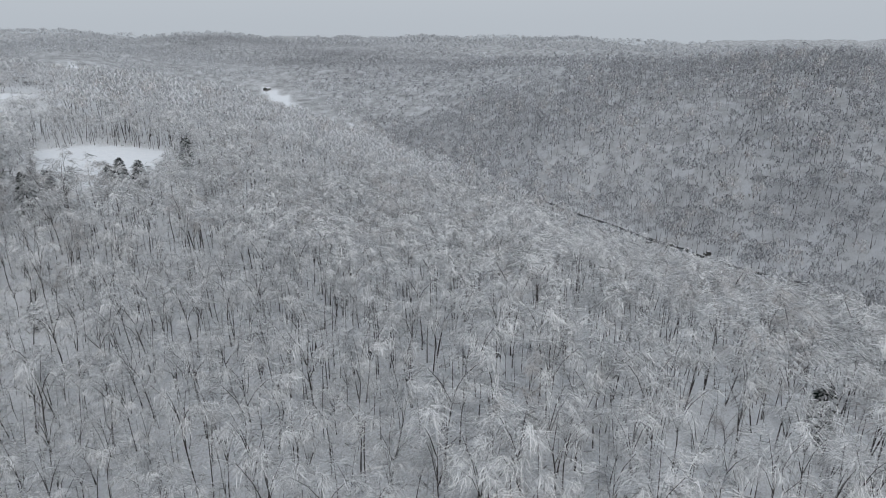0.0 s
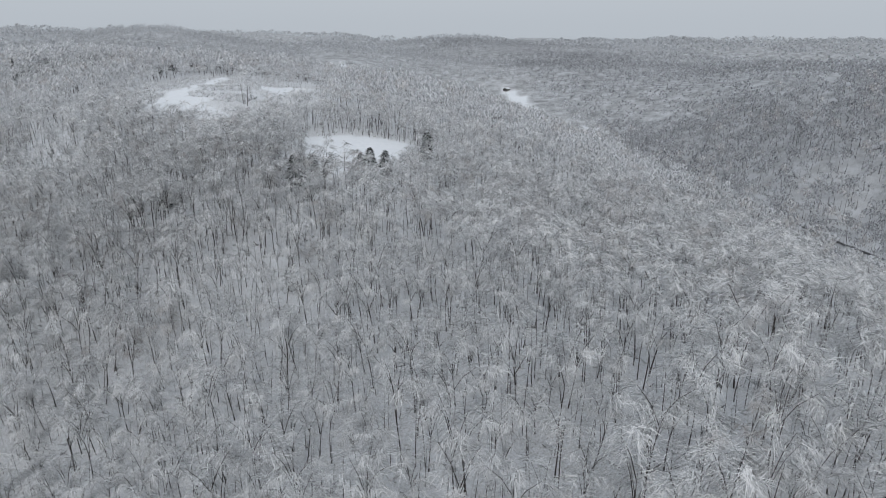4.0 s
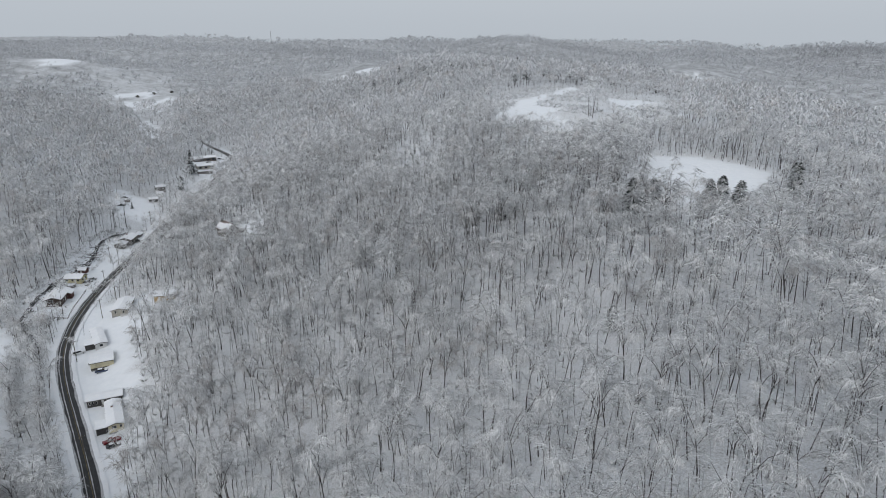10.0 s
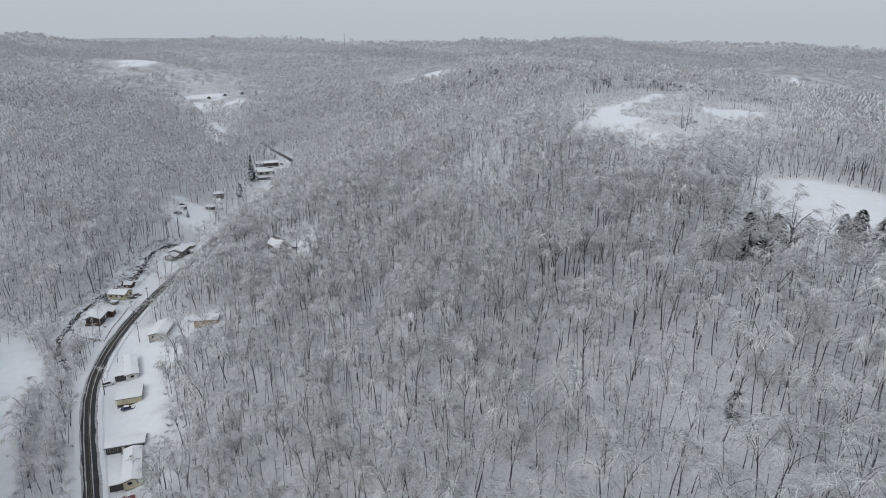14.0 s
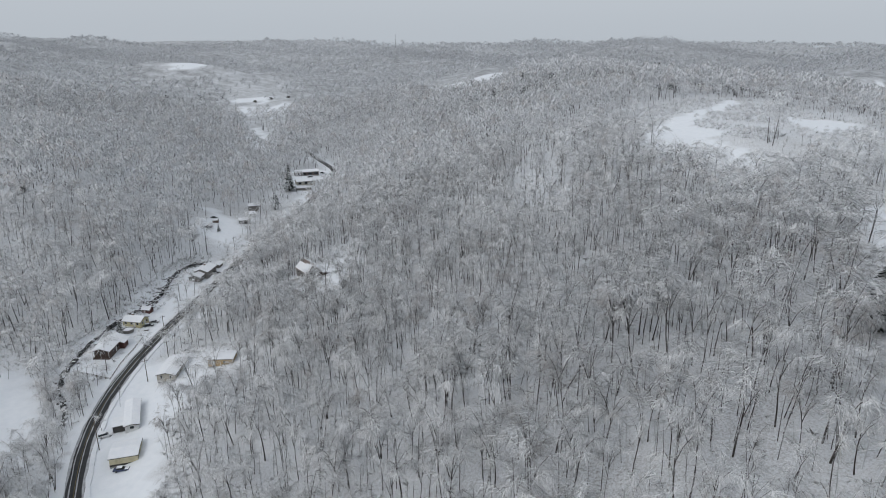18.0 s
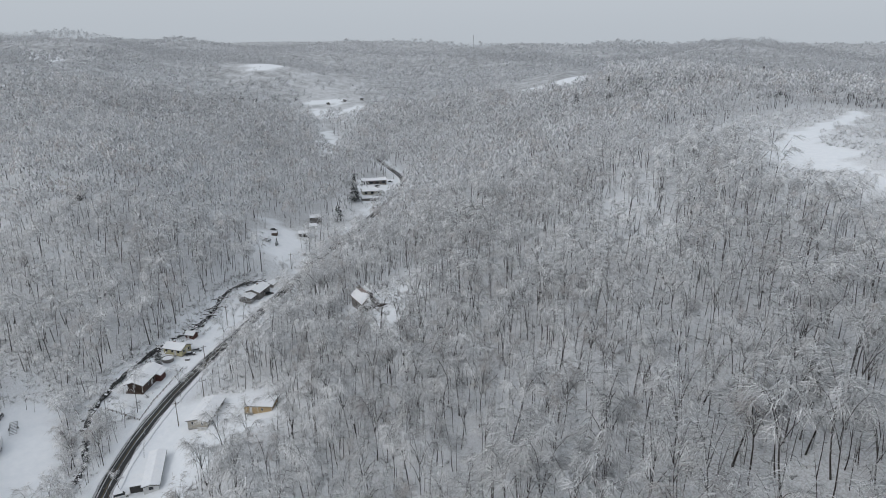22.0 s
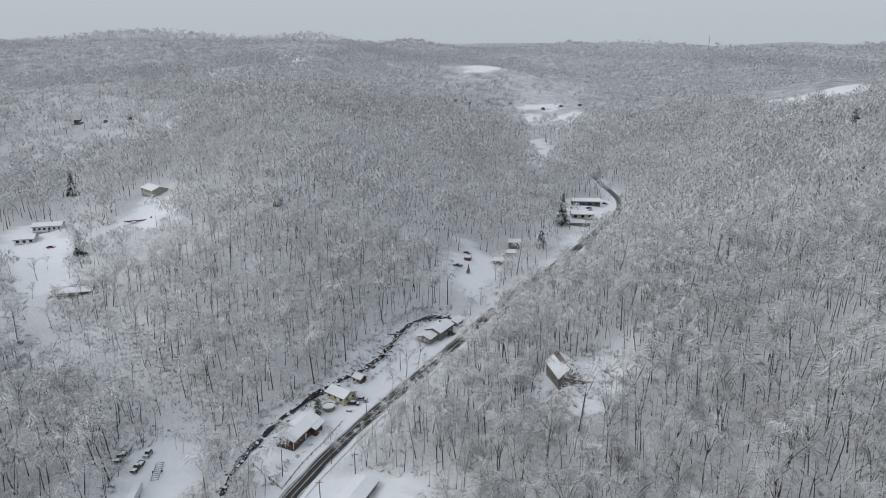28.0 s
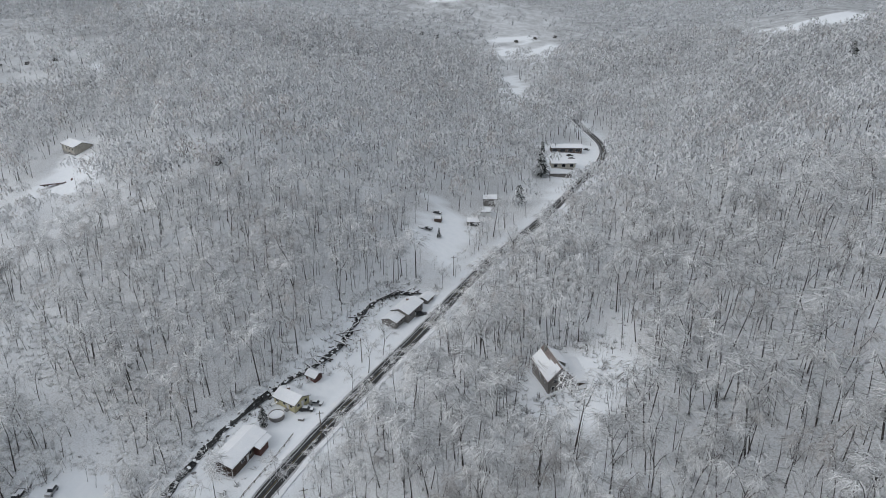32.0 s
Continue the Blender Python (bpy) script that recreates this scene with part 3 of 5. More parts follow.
        # farther off: boughs as rounded heaps of hanging sprays
        heaps, sprays, size, wide, girdle = ((4, 15, 1.9, 1.2, 3.2) if seed < 2500 else (5, 21, 1.9, 0.75, 3.4), (2, 7, 2.3, 2.6, 2.4), (1, 8, 6.0, 6.5, 4.0))[detail - 2]
        for k in range(heaps):
            turn = k * 2.4 + rng.uniform(-0.4, 0.4)
            up = rng.uniform(0.58, 0.84) if k else 0.9
            out = girdle * rng.uniform(0.7, 1.15) * (1.35 - up) * 1.5 if k else 0.4
            core = np.array((out * math.cos(turn), out * math.sin(turn), up * high - 1.6))
            bulk = (3.3, 3.6, 7.5)[detail - 2] * rng.uniform(0.8, 1.2)
            for j in range(sprays):
                a, tilt = j * 2.4 + rng.uniform(-0.5, 0.5), math.acos(1 - (j + rng.uniform(0.1, 0.9)) / sprays * 1.25)
                face = np.array((math.cos(a) * math.sin(tilt), math.sin(a) * math.sin(tilt), math.cos(tilt)))
                way = np.array((math.cos(a) * math.cos(tilt), math.sin(a) * math.cos(tilt), -math.sin(tilt))) + rng.normal(size=3) * (0.42 if detail == 2 else 0.6)
                way /= np.linalg.norm(way)
                side = np.cross(way, face + rng.normal(size=3) * 0.25)
                side /= np.linalg.norm(side)
                length, half = size * rng.uniform(0.6, 1.3), wide * rng.uniform(0.3, 0.65)
                p = core + face * bulk * rng.uniform(0.8, 1.08) * (1, 1, 0.8) - way * length * 0.4
                # downward sprays get the darker material, so each heap's shade is painted in
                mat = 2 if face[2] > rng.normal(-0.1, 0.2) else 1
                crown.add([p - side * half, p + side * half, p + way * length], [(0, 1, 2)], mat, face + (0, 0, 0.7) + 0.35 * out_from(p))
    if not trunk.v:
        trunk = None
    return trunk, crown


def whole(seed, detail):
    trunk, crown = hardwood(seed, detail)
    if trunk:
        for mine, its in ((crown.v, trunk.v), (crown.w, trunk.w), (crown.m, trunk.m)):
            mine += its
        crown.f += [f + crown.n for f in trunk.f]
        crown.n += trunk.n
    return crown.arrays()


def sapling(seed, detail):
    """A thin straight pole tree of the understorey, with few twigs."""
    rng = np.random.default_rng(seed)
    pile = Pile()
    high, lean = rng.uniform(9, 14), rng.normal(0, 0.08, 2)
    a, b = np.array((0, 0, -0.4)), np.array((lean[0] * high, lean[1] * high, high))
    if detail == 0:
        tube(pile, [a, (a + b) / 2 + (0.15, 0.1, 0), b], (0.10, 0.075, 0.02), 3, seed % 2)
    else:
        pile.add([a - (0.12, 0, 0), a + (0.12, 0, 0), b, a - (0, 0.12, 0), a + (0, 0.12, 0)], [(0, 1, 2), (3, 4, 2)], seed % 2)
    for _ in range((26, 13)[detail]):
        h, turn = rng.uniform(0.35, 1.0), rng.uniform(0, 2 * np.pi)
        way = np.array((math.cos(turn), math.sin(turn), rng.uniform(0.0, 0.9)))
        blade(pile, a + (b - a) * h, way, rng.uniform(1.0, 2.4), (0.13, 0.3)[detail] * rng.uniform(0.7, 1.3), rng.uniform(0.1, 0.6), rng, 2 if rng.random() < 0.75 else 1, True, way * (1, 1, 0) + (0, 0, 0.7))
    return pile.arrays()


def scatter(box, cell, seed):
    """One place in each cell of a loose grid, shifted at random."""
    rng = np.random.default_rng(seed)
    gx, gy = np.meshgrid(np.arange(box[0], box[2], cell), np.arange(box[1], box[3], cell))
    return gx.ravel() + rng.uniform(0, cell, gx.size), gy.ravel() + rng.uniform(0, cell, gx.size)


LINE = [(0, 0, 0), (-30, 110, 0), (-108, 214, 0)]


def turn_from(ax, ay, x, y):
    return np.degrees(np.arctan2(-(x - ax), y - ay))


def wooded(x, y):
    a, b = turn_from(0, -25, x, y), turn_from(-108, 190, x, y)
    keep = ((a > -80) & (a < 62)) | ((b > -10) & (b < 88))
    road = along(ROAD, x, y)[0]
    keep &= (road > np.where(y > 385, 6.3, np.where(y > 262, np.where((y > 280) & (x > np.interp(y, [p[1] for p in ROAD], [p[0] for p in ROAD])), 9.0, 11.0), 6.0)) + 2 * fractal(x, y, 30, 61, 2)) & ~clearing(x, y)
    for hx, hy, r in GLADES:
        keep &= np.hypot(x - hx, y - hy) > r
    keep &= ~(thin_woods(x, y) & (np.modf(np.abs(np.sin(x * 12.9898 + y * 78.233) * 43758.5453))[0] > 0.45))
    creek = along(CREEK, x, y)[0]
    keep &= (creek > 3.5) & (along(HOLLOW, x, y)[0] > np.where(x < -330, 7.0, 4.5))
    return keep


GLADES = [(-195, 348, 10), (-188, 341, 6), (-182, 333, 5), (-185, 352, 7), (-188, 364, 9), (-190, 276, 10), (-184, 268, 9), (-177, 259, 8), (-250, 272, 12), (-259, 300, 11), (-265, 313, 6), (-275, 360, 14), (-270, 372, 8), (-502, 318, 13), (-500, 306, 10), (-480, 302, 10), (-427, 246, 9), (-208, 268, 12), (-180, 220, 12), (-200, 240, 10),
          (-160, 200, 14), (-150, 188, 10), (-320, 467, 9), (-313, 455, 8), (-309, 441, 9), (-344, 573, 15), (-327, 545, 14), (-319, 532, 12), (-336, 560, 12), (-305, 476, 9), (-312, 498, 7), (-407, 247, 11), (-465, 297, 13), (-459, 257, 8), (-266, 334, 7), (-258, 322, 6)]


def plant(variants, x, y, seed, low=0.58, high=1.28, stunted=True):
    """All the trees of one stretch of woods, joined."""
    rng = np.random.default_rng(seed)
    z = ground_z(x, y)
    growth = np.ones(len(x))
    for share, poly in SCRUB.values() if stunted else ():
        growth = np.where(inside(poly, x + 5 * fractal(x, y, 30, 151, 2), y + 5 * fractal(x, y, 30, 157, 2)), np.minimum(growth, share * (1 + 0.25 * lattice(x, y, 163))), growth)
    pick = rng.integers(0, len(variants), len(x))
    size, turn = growth * rng.uniform(low, high, len(x)) * (1 + 0.12 * fractal(x, y, 60, 71, 2)), rng.uniform(0, 2 * np.pi, len(x))
    tone = np.clip(0.85 * rng.uniform(-1, 1, len(x)) + 0.75 * fractal(x, y, 150, 91, 2) + 0.6 * fractal(x, y, 480, 95, 2), -1.6, 1.5)
    # paler on the crest, darker on the slope above the road
    tone = tone + 0.9 * smooth(-20, 40, x) * (1 - smooth(180, 260, x)) * (1 - smooth(190, 280, y)) - 0.4 * smooth(-240, -190, x) * (1 - smooth(-50, 0, x)) * (1 - smooth(380, 460, y))
    vs, fs, ms, ts, ws, n = [], [], [], [], [], 0
    for k, (v, f, m, w) in enumerate(variants):
        j = np.flatnonzero(pick == k)
        if not len(j):
            continue
        c, s = np.cos(turn[j])[:, None], np.sin(turn[j])[:, None]
        sx = size[j][:, None]
        p = np.stack([(c * v[:, 0] - s * v[:, 1]) * sx + x[j][:, None], (s * v[:, 0] + c * v[:, 1]) * sx + y[j][:, None], v[:, 2] * sx + z[j][:, None]], -1)
        vs.append(p.reshape(-1, 3))
        fs.append((f[None] + (np.arange(len(j)) * len(v))[:, None, None]).reshape(-1, 3) + n)
        ms.append(np.tile(m, len(j)))
        ts.append(np.repeat(tone[j], len(v)))
        ws.append(np.stack([c * w[:, 0] - s * w[:, 1], s * w[:, 0] + c * w[:, 1], w[:, 2] + 0 * c], -1).reshape(-1, 3))
        n += len(j) * len(v)
    return np.concatenate(vs), np.concatenate(fs), np.concatenate(ms), np.concatenate(ts), np.concatenate(ws)


def face_out(me, w):
    """Lets the twigs of a crown catch the light as one rounded mass."""
    me.attributes.new("custom_normal", "FLOAT_VECTOR", "POINT").data.foreach_set("vector", np.ascontiguousarray(w, np.float32).ravel())
    me.update()


def grove(name, trees, materials):
    v, f, m, tone, w = trees
    me = mesh_from(name, v, f, materials, m, True)
    face_out(me, w)
    me.attributes.new("tone", "FLOAT", "POINT").data.foreach_set("value", tone.astype(np.float32))
    return new(name, me)


BANDS = [(0, 122, 7.0, 0, 9), (122, 300, 7.0, 1, 9), (300, 500, 8.2, 2, 8), (500, 760, 8.8, 2, 8), (760, 1900, 11.0, 3, 6), (1900, 3500, 24, 4, 4)]
WOODS_LABELS = ["bare hardwood trees bowed under white rime and snow", "dense frosted winter woods on the hillsides", "frosted grey-white woods on farther slopes", "frosted pale woods on the slopes beyond",
                "distant snow-dusted forest over rolling hills", "hazy far forest along the skyline ridges"]
near_trees = None
for band, (lo, hi, cell, detail, kinds) in enumerate(BANDS):
    reach = hi + 150
    x, y = scatter((-reach - 60, -60 if band < 4 else -hi * 0.35, reach + 60, reach + 160), cell, 100 + band)
    d = along(LINE, x, y)[0]
    ok = (d >= lo) & (d < hi)
    x, y = x[ok], y[ok]
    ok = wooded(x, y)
    x, y = x[ok], y[ok]
    if band == 0:
        ahead = ~((np.hypot(x, y) < 62) | (y < 20))
        x, y = x[ahead], y[ahead]
        # the trees nearest to the start of the flight are things of their own
        order = np.argsort(np.hypot(x - 20, y - 128))
        near_trees, rest = order[:300], order[300:]
        near_trees = np.c_[x[near_trees], y[near_trees]]
        x, y = x[rest], y[rest]
    kinds_ = [whole((100, 1100, 2600, 2100, 3100, 4100)[band] + k, detail) for k in range(kinds)]
    if band < 4:
        v, f, m, w = kinds_[-1]
        kinds_[-1] = (v, f, np.where(m == 2, 3, m), w)
    shore = np.interp(y, [p[1] for p in EAST_CREEK], [p[0] for p in EAST_CREEK])
    lee = (x >= shore - 30) & (0.5 + 0.45 * fractal(x, y, 220, 97, 3) + np.random.default_rng(band).normal(0, 0.08, len(x)) > smooth(260, 900, x - shore))
    for side, label, frost in ((~lee, WOODS_LABELS[band], (FROST, FROST, MID_FROST, MID_FROST, HAZED_FROST, HAZED_FROST)[band]), (lee, "darker thinly frosted woods across the creek valley", DULL_FROST if band < 5 else HAZED_FROST)):
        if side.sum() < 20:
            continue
        woods = grove("frosted_woods", plant(kinds_, x[side], y[side], 200 + band, *((0.58, 1.28) if band < 4 else (0.5, 1.1))), [BARK, LIMB if band < 2 else MID_SHADED if band < 4 else HAZED_SHADED, frost, RUSSET])
        tagged(woods, label, "woods", kind="stuff")


def tree_kinds():
    kinds = []
    for k in range(8):
        kinds.append([])
        for n, p in zip(("trunk", "crown"), hardwood(500 + k, 0)):
            v, f, m, w = p.arrays()
            kinds[-1].append(mesh_from(n, v, f, [BARK, LIMB, FROST], m, True))
            face_out(kinds[-1][-1], w)
    return kinds


TREE_KINDS = tree_kinds()


def single_trees(places, seed, low, high, label, group):
    rng = np.random.default_rng(seed)
    zs = ground_z(places[:, 0], places[:, 1])
    for (x, y), z in zip(places, zs):
        tree = new("frosted_tree")
        for me in TREE_KINDS[rng.integers(0, 8)]:
            new(me.name.split(".")[0], me).parent = tree
        s = rng.uniform(low, high)
        tree.matrix_basis = pose(x, y, z, 0, 0, rng.uniform(0, 360)) @ Matrix.Diagonal((s, s, s, 1))
        tagged(tree, label, "tree", group)


for band, (lo, hi, cell) in enumerate(((0, 135, 5.6), (135, 300, 5.8))):
    x, y = scatter((-460, 0, 420, 560), cell, 150 + band)
    d = along(LINE, x, y)[0]
    ok = (d >= lo) & (d < hi) & ((np.hypot(x, y) > 62) & (y > 20))
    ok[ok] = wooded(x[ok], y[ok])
    trees = plant([sapling(300 + 20 * band + k, band) for k in range(7)], x[ok], y[ok], 260 + band)
    tagged(grove("frosted_saplings", trees, [BARK, LIMB, FROST]), "thin frosted pole saplings between the larger trees", "saplings", kind="stuff")



def creek_trees():
    """The dense strip of small trees between the road and the lower creek."""
    x, y = scatter((-262, 120, -120, 262), 3.3, 171)
    d = along(CREEK, x, y)[0]
    ok = (d > 2.2) & (d < 10) & (along(ROAD, x, y)[0] > 6.5) & (y < 252) & ~clearing(x, y)
    trees = plant([whole(1700 + k, 1) for k in range(6)], x[ok], y[ok], 172, 0.32, 0.68)
    tagged(grove("frosted_woods", trees, [BARK, LIMB, FROST]), "thicket of small frosted trees along the creek bank", "woods", kind="stuff")


def creek_thicket():
    """Low frosted shrubs that half hide the upper creek."""
    x, y = scatter((-310, 225, -205, 400), 2.3, 173)
    d = along(CREEK, x, y)[0]
    ok = (d > 0.9) & (d < 6.5) & (along(ROAD, x, y)[0] > 7) & (fractal(x, y, 14, 175, 2) > -0.25)
    bx, by = scatter((-385, 212, -258, 264), 2.1, 177)
    brushy = inside(SPARSE["lane_bank"], bx, by) & (fractal(bx, by, 18, 179, 2) > -0.35)
    rx, ry = scatter((-300, 262, -210, 470), 2.6, 181)
    off = along(ROAD, rx, ry)[0]
    bank = (off > 5.2) & (off < 11.5) & (rx > np.interp(ry, [p[1] for p in ROAD], [p[0] for p in ROAD])) & ~clearing(rx, ry)
    hx, hy = scatter((-215, 328, -164, 376), 1.9, 185)
    off = np.hypot(hx + 195, hy - 349)
    yard = (off > 8.5) & (off < 24) & (fractal(hx, hy, 12, 187, 2) > 0.0) & ~((hx > -192) & (hy > 342) & (hx < -178) & (hy < 362))
    x, y, ok = np.r_[x, bx, rx, hx], np.r_[y, by, ry, hy], np.r_[ok, brushy, bank, yard]
    kinds = [sapling(370 + k, 1) for k in range(7)]
    kinds = [(v, f, np.where((m == 2) & (k < 2), 3, m), w) for k, (v, f, m, w) in enumerate(kinds)]
    trees = plant(kinds, x[ok], y[ok], 176, 0.18, 0.52)
    tagged(grove("frosted_shrubs", trees, [BARK, LIMB, FROST, RUSSET]), "low snow-laden shrubs along the creek banks", "shrubs", kind="stuff")


creek_trees()
creek_thicket()
single_trees(near_trees, 77, 0.65, 1.2, "bare hardwood tree with thin dark trunk and drooping rime-covered branches", "frosted trees on the ridge")
ROADSIDE = [(-255, 327), (-260, 338), (-250, 316), (-248, 331), (-225, 298), (-220, 283), (-230, 276), (-231, 312), (-240, 336)]
single_trees(np.array(ROADSIDE, float), 78, 0.6, 0.85, "slender frosted hardwood standing beside the road", "frosted trees along the road")
BANK = [(-270, 242), (-267, 243), (-261, 247), (-258, 248), (-254, 250), (-231, 238), (-226, 241), (-219, 222), (-204, 231), (-160, 166), (-134, 171), (-187, 188), (-176, 177), (-394, 238), (-385, 247), (-412, 240), (-300, 249), (-312, 243), (-322, 250), (-335, 240), (-345, 237), (-352, 245), (-290, 244), (-283, 240), (-372, 237), (-365, 231), (-330, 233), (-308, 236), (-297, 240), (-420, 232), (-432, 251), (-445, 239), (-440, 263), (-455, 246), (-380, 231), (-359, 239), (-318, 238), (-341, 247)]
single_trees(np.array(BANK, float), 79, 0.42, 0.8, "bare frosted tree at the edge of the snowy lot", "frosted trees round the lots")
YARD = [(-239, 264), (-243, 258), (-247, 262)]
single_trees(np.array(YARD, float), 80, 0.16, 0.26, "small frosted yard tree in the snow", "yard trees")


# ---- helpers for built things ----
def part(name, bm, material_, parent, label=""):
    me = bpy.data.meshes.new(name)
    bmesh.ops.recalc_face_normals(bm, faces=bm.faces)
    bm.to_mesh(me)
    bm.free()
    me.materials.append(material_)
    ob = new(name, me)
    ob.parent = parent
    if label:
        ob["label"] = label
    return ob


def block(bm, x0, y0, z0, x1, y1, z1, soft=0.0):
    made = bmesh.ops.create_cube(bm, size=1.0, matrix=Matrix.Translation(((x0 + x1) / 2, (y0 + y1) / 2, (z0 + z1) / 2)) @ Matrix.Diagonal((x1 - x0, y1 - y0, z1 - z0, 1)))
    if soft:
        edges = list({e for v in made["verts"] for e in v.link_edges})
        bmesh.ops.bevel(bm, geom=edges, offset=soft, segments=2, affect="EDGES", profile=0.6)
    return bm


def box(x0, y0, z0, x1, y1, z1, soft=0.0):
    return block(bmesh.new(), x0, y0, z0, x1, y1, z1, soft)


def extrude(profile, a, b, axis="x", inset=0.0):
    """A solid from an outline: (y, z) pairs run along x, or (x, z) pairs along y; inset narrows its upper part."""
    bm = bmesh.new()
    top = max(p[1] for p in profile)
    ends = []
    for at, side in ((a, 1), (b, -1)):
        ring = []
        for u, z in profile:
            w = at + side * inset * max(0.0, z / top)
            ring.append(bm.verts.new((w, u, z) if axis == "x" else (u, w, z)))
        ends.append(ring)
    bm.faces.new(ends[0])
    bm.faces.new(ends[1][::-1])
    n = len(profile)
    for k in range(n):
        bm.faces.new((ends[0][k], ends[1][k], ends[1][(k + 1) % n], ends[0][(k + 1) % n]))
    return bm


def rod(bm, a, b, r, sides=6):
    a, b = Vector(a), Vector(b)
    m = Matrix.Translation((a + b) / 2) @ (b - a).to_track_quat("Z", "Y").to_matrix().to_4x4()
    bmesh.ops.create_cone(bm, cap_ends=True, segments=sides, radius1=r, radius2=r, depth=(b - a).length, matrix=m)
    return bm


def base(name, label, category, x, y, turn, group="", lift=0.0):
    """The empty at the foot of a thing, on the land."""
    e = new(name)
    e.matrix_basis = pose(x, y, float(ground_z(x, y)) + lift, 0, 0, turn)
    return tagged(e, label, category, group)


def siding(name, col, course=3.5, rough=0.7):
    """Painted boards: faint courses, dirt and fading."""
    m, t, ln, p = material(name, rough)
    w = t.new("ShaderNodeTexWave")
    w.bands_direction = "Z"
    w.inputs["Scale"].default_value, w.inputs["Distortion"].default_value = course, 0.3
    c = t.get("Texture Coordinate") or t.new("ShaderNodeTexCoord")
    ln.new(c.outputs["Object"], w.inputs["Vector"])
    d = noise_node(m, 0.7, 5)
    r = ramp_node(m, d.outputs["Fac"], [(0.3, tuple(v * 0.72 for v in col)), (0.65, col)])
    ln.new(r.outputs[0], p.inputs["Base Color"])
    bump(m, w.outputs["Fac"], 0.4, 0.03)
    return m


BROWN = siding("brown_siding", (0.10, 0.074, 0.062))
YELLOW = siding("yellow_siding", (0.52, 0.48, 0.30))
CREAM = siding("cream_siding", (0.62, 0.57, 0.40))
TAN = siding("tan_siding", (0.42, 0.40, 0.35))
WHITE = siding("white_siding", (0.68, 0.69, 0.69))
OSB = mottled("sheathing_board", (0.40, 0.29, 0.16), (0.52, 0.40, 0.24), 2.0, 12.0)
REDWOOD = siding("red_boards", (0.11, 0.052, 0.046))
GREYBOARD = siding("grey_boards", (0.20, 0.19, 0.18))
# dark boards, and the colour that paints shade into open carports and ends
DARKWALL_AND_SHADE = siding("dark_siding_and_shade", (0.07, 0.068, 0.066))
TRIM = mottled("white_trim", (0.62, 0.62, 0.62), (0.74, 0.74, 0.73), 2.0, 9.0)
DARKTRIM = mottled("dark_trim", (0.05, 0.045, 0.042), (0.09, 0.08, 0.075), 2.0, 9.0)
SHINGLE = mottled("brown_shingles", (0.17, 0.14, 0.13), (0.30, 0.26, 0.25), 0.8, 6.0, 0.9)
BLOCKWORK = mottled("concrete_block", (0.25, 0.25, 0.24), (0.36, 0.35, 0.34), 1.2, 8.0, 0.9)
BRICK = mottled("chimney_brick", (0.17, 0.105, 0.085), (0.27, 0.18, 0.15), 2.5, 14.0, 0.9)
ASPHALT = mottled("wet_asphalt", (0.020, 0.020, 0.022), (0.045, 0.045, 0.047), 0.5, 7.0, 0.55, relief=0.4, depth=0.02)
SLUSH = mottled("grey_slush", (0.30, 0.30, 0.31), (0.60, 0.61, 0.63), 0.5, 3.0, 0.6, relief=0.5, depth=0.05)
LINEPAINT = mottled("yellow_line_paint", (0.13, 0.105, 0.05), (0.27, 0.21, 0.08), 0.6, 6.0)
WATER = mottled("dark_creek_water", (0.012, 0.013, 0.014), (0.03, 0.031, 0.032), 0.6, 3.0, 0.12, relief=0.25, depth=0.05, spec=0.5)
ROCK = mottled("wet_rock", (0.06, 0.058, 0.056), (0.20, 0.195, 0.19), 0.9, 5.0, 0.8)
TYRE = mottled("tyre_rubber", (0.015, 0.015, 0.015), (0.03, 0.03, 0.03), 2.0, 12.0)
STEEL = mottled("grey_steel", (0.28, 0.28, 0.29), (0.42, 0.42, 0.43), 1.5, 10.0, 0.4, 0.8)
POLEWOOD = mottled("pole_wood", (0.10, 0.085, 0.07), (0.17, 0.15, 0.125), 0.7, 7.0, 0.9)
GLASS, _, _, gp = material("window_glass", 0.06, spec=0.6)
gp.inputs["Base Color"].default_value = (0.02, 0.024, 0.028, 1)


def paint(name, col):
    return mottled(name, tuple(v * 0.85 for v in col), col, 1.0, 14.0, 0.3, relief=0.03, depth=0.003, spec=0.5)


CAR_RED, CAR_DARK, CAR_WHITE, CAR_BLUE, CAR_SILVER = paint("red_paint", (0.22, 0.02, 0.03)), paint("dark_paint", (0.03, 0.032, 0.036)), paint("white_paint", (0.70, 0.71, 0.72)), paint("blue_paint", (0.04, 0.06, 0.13)), paint("silver_paint", (0.33, 0.34, 0.35))
GREEN = paint("green_paint", (0.02, 0.14, 0.07))


# ---- road and creek ----
def ribbon(name, centre, left, right, lift, material_, wobble=0.0, hug=False, drop=0.15):
    """A strip along a line, between two distances to its side, with a thickness."""
    rng = random.Random(len(name) + int(100 * left))
    bm, rows = bmesh.new(), []
    for k, p in enumerate(centre):
        d = (centre[min(k + 1, len(centre) - 1)] - centre[max(k - 1, 0)]).to_2d().normalized()
        s = Vector((d.y, -d.x))
        row = []
        low = float(ground_z(p.x, p.y)) if hug else p.z
        for off in (left - rng.random() * wobble, right + rng.random() * wobble):
            q = p.to_2d() + s * off
            z = low + lift
            row += [bm.verts.new((q.x, q.y, z)), bm.verts.new((q.x, q.y, z - drop))]
        rows.append(row)
    for a, b in zip(rows, rows[1:]):
        bm.faces.new((a[0], a[2], b[2], b[0]))
        bm.faces.new((a[1], a[0], b[0], b[1]))
        bm.faces.new((a[2], a[3], b[3], b[2]))
    return bm


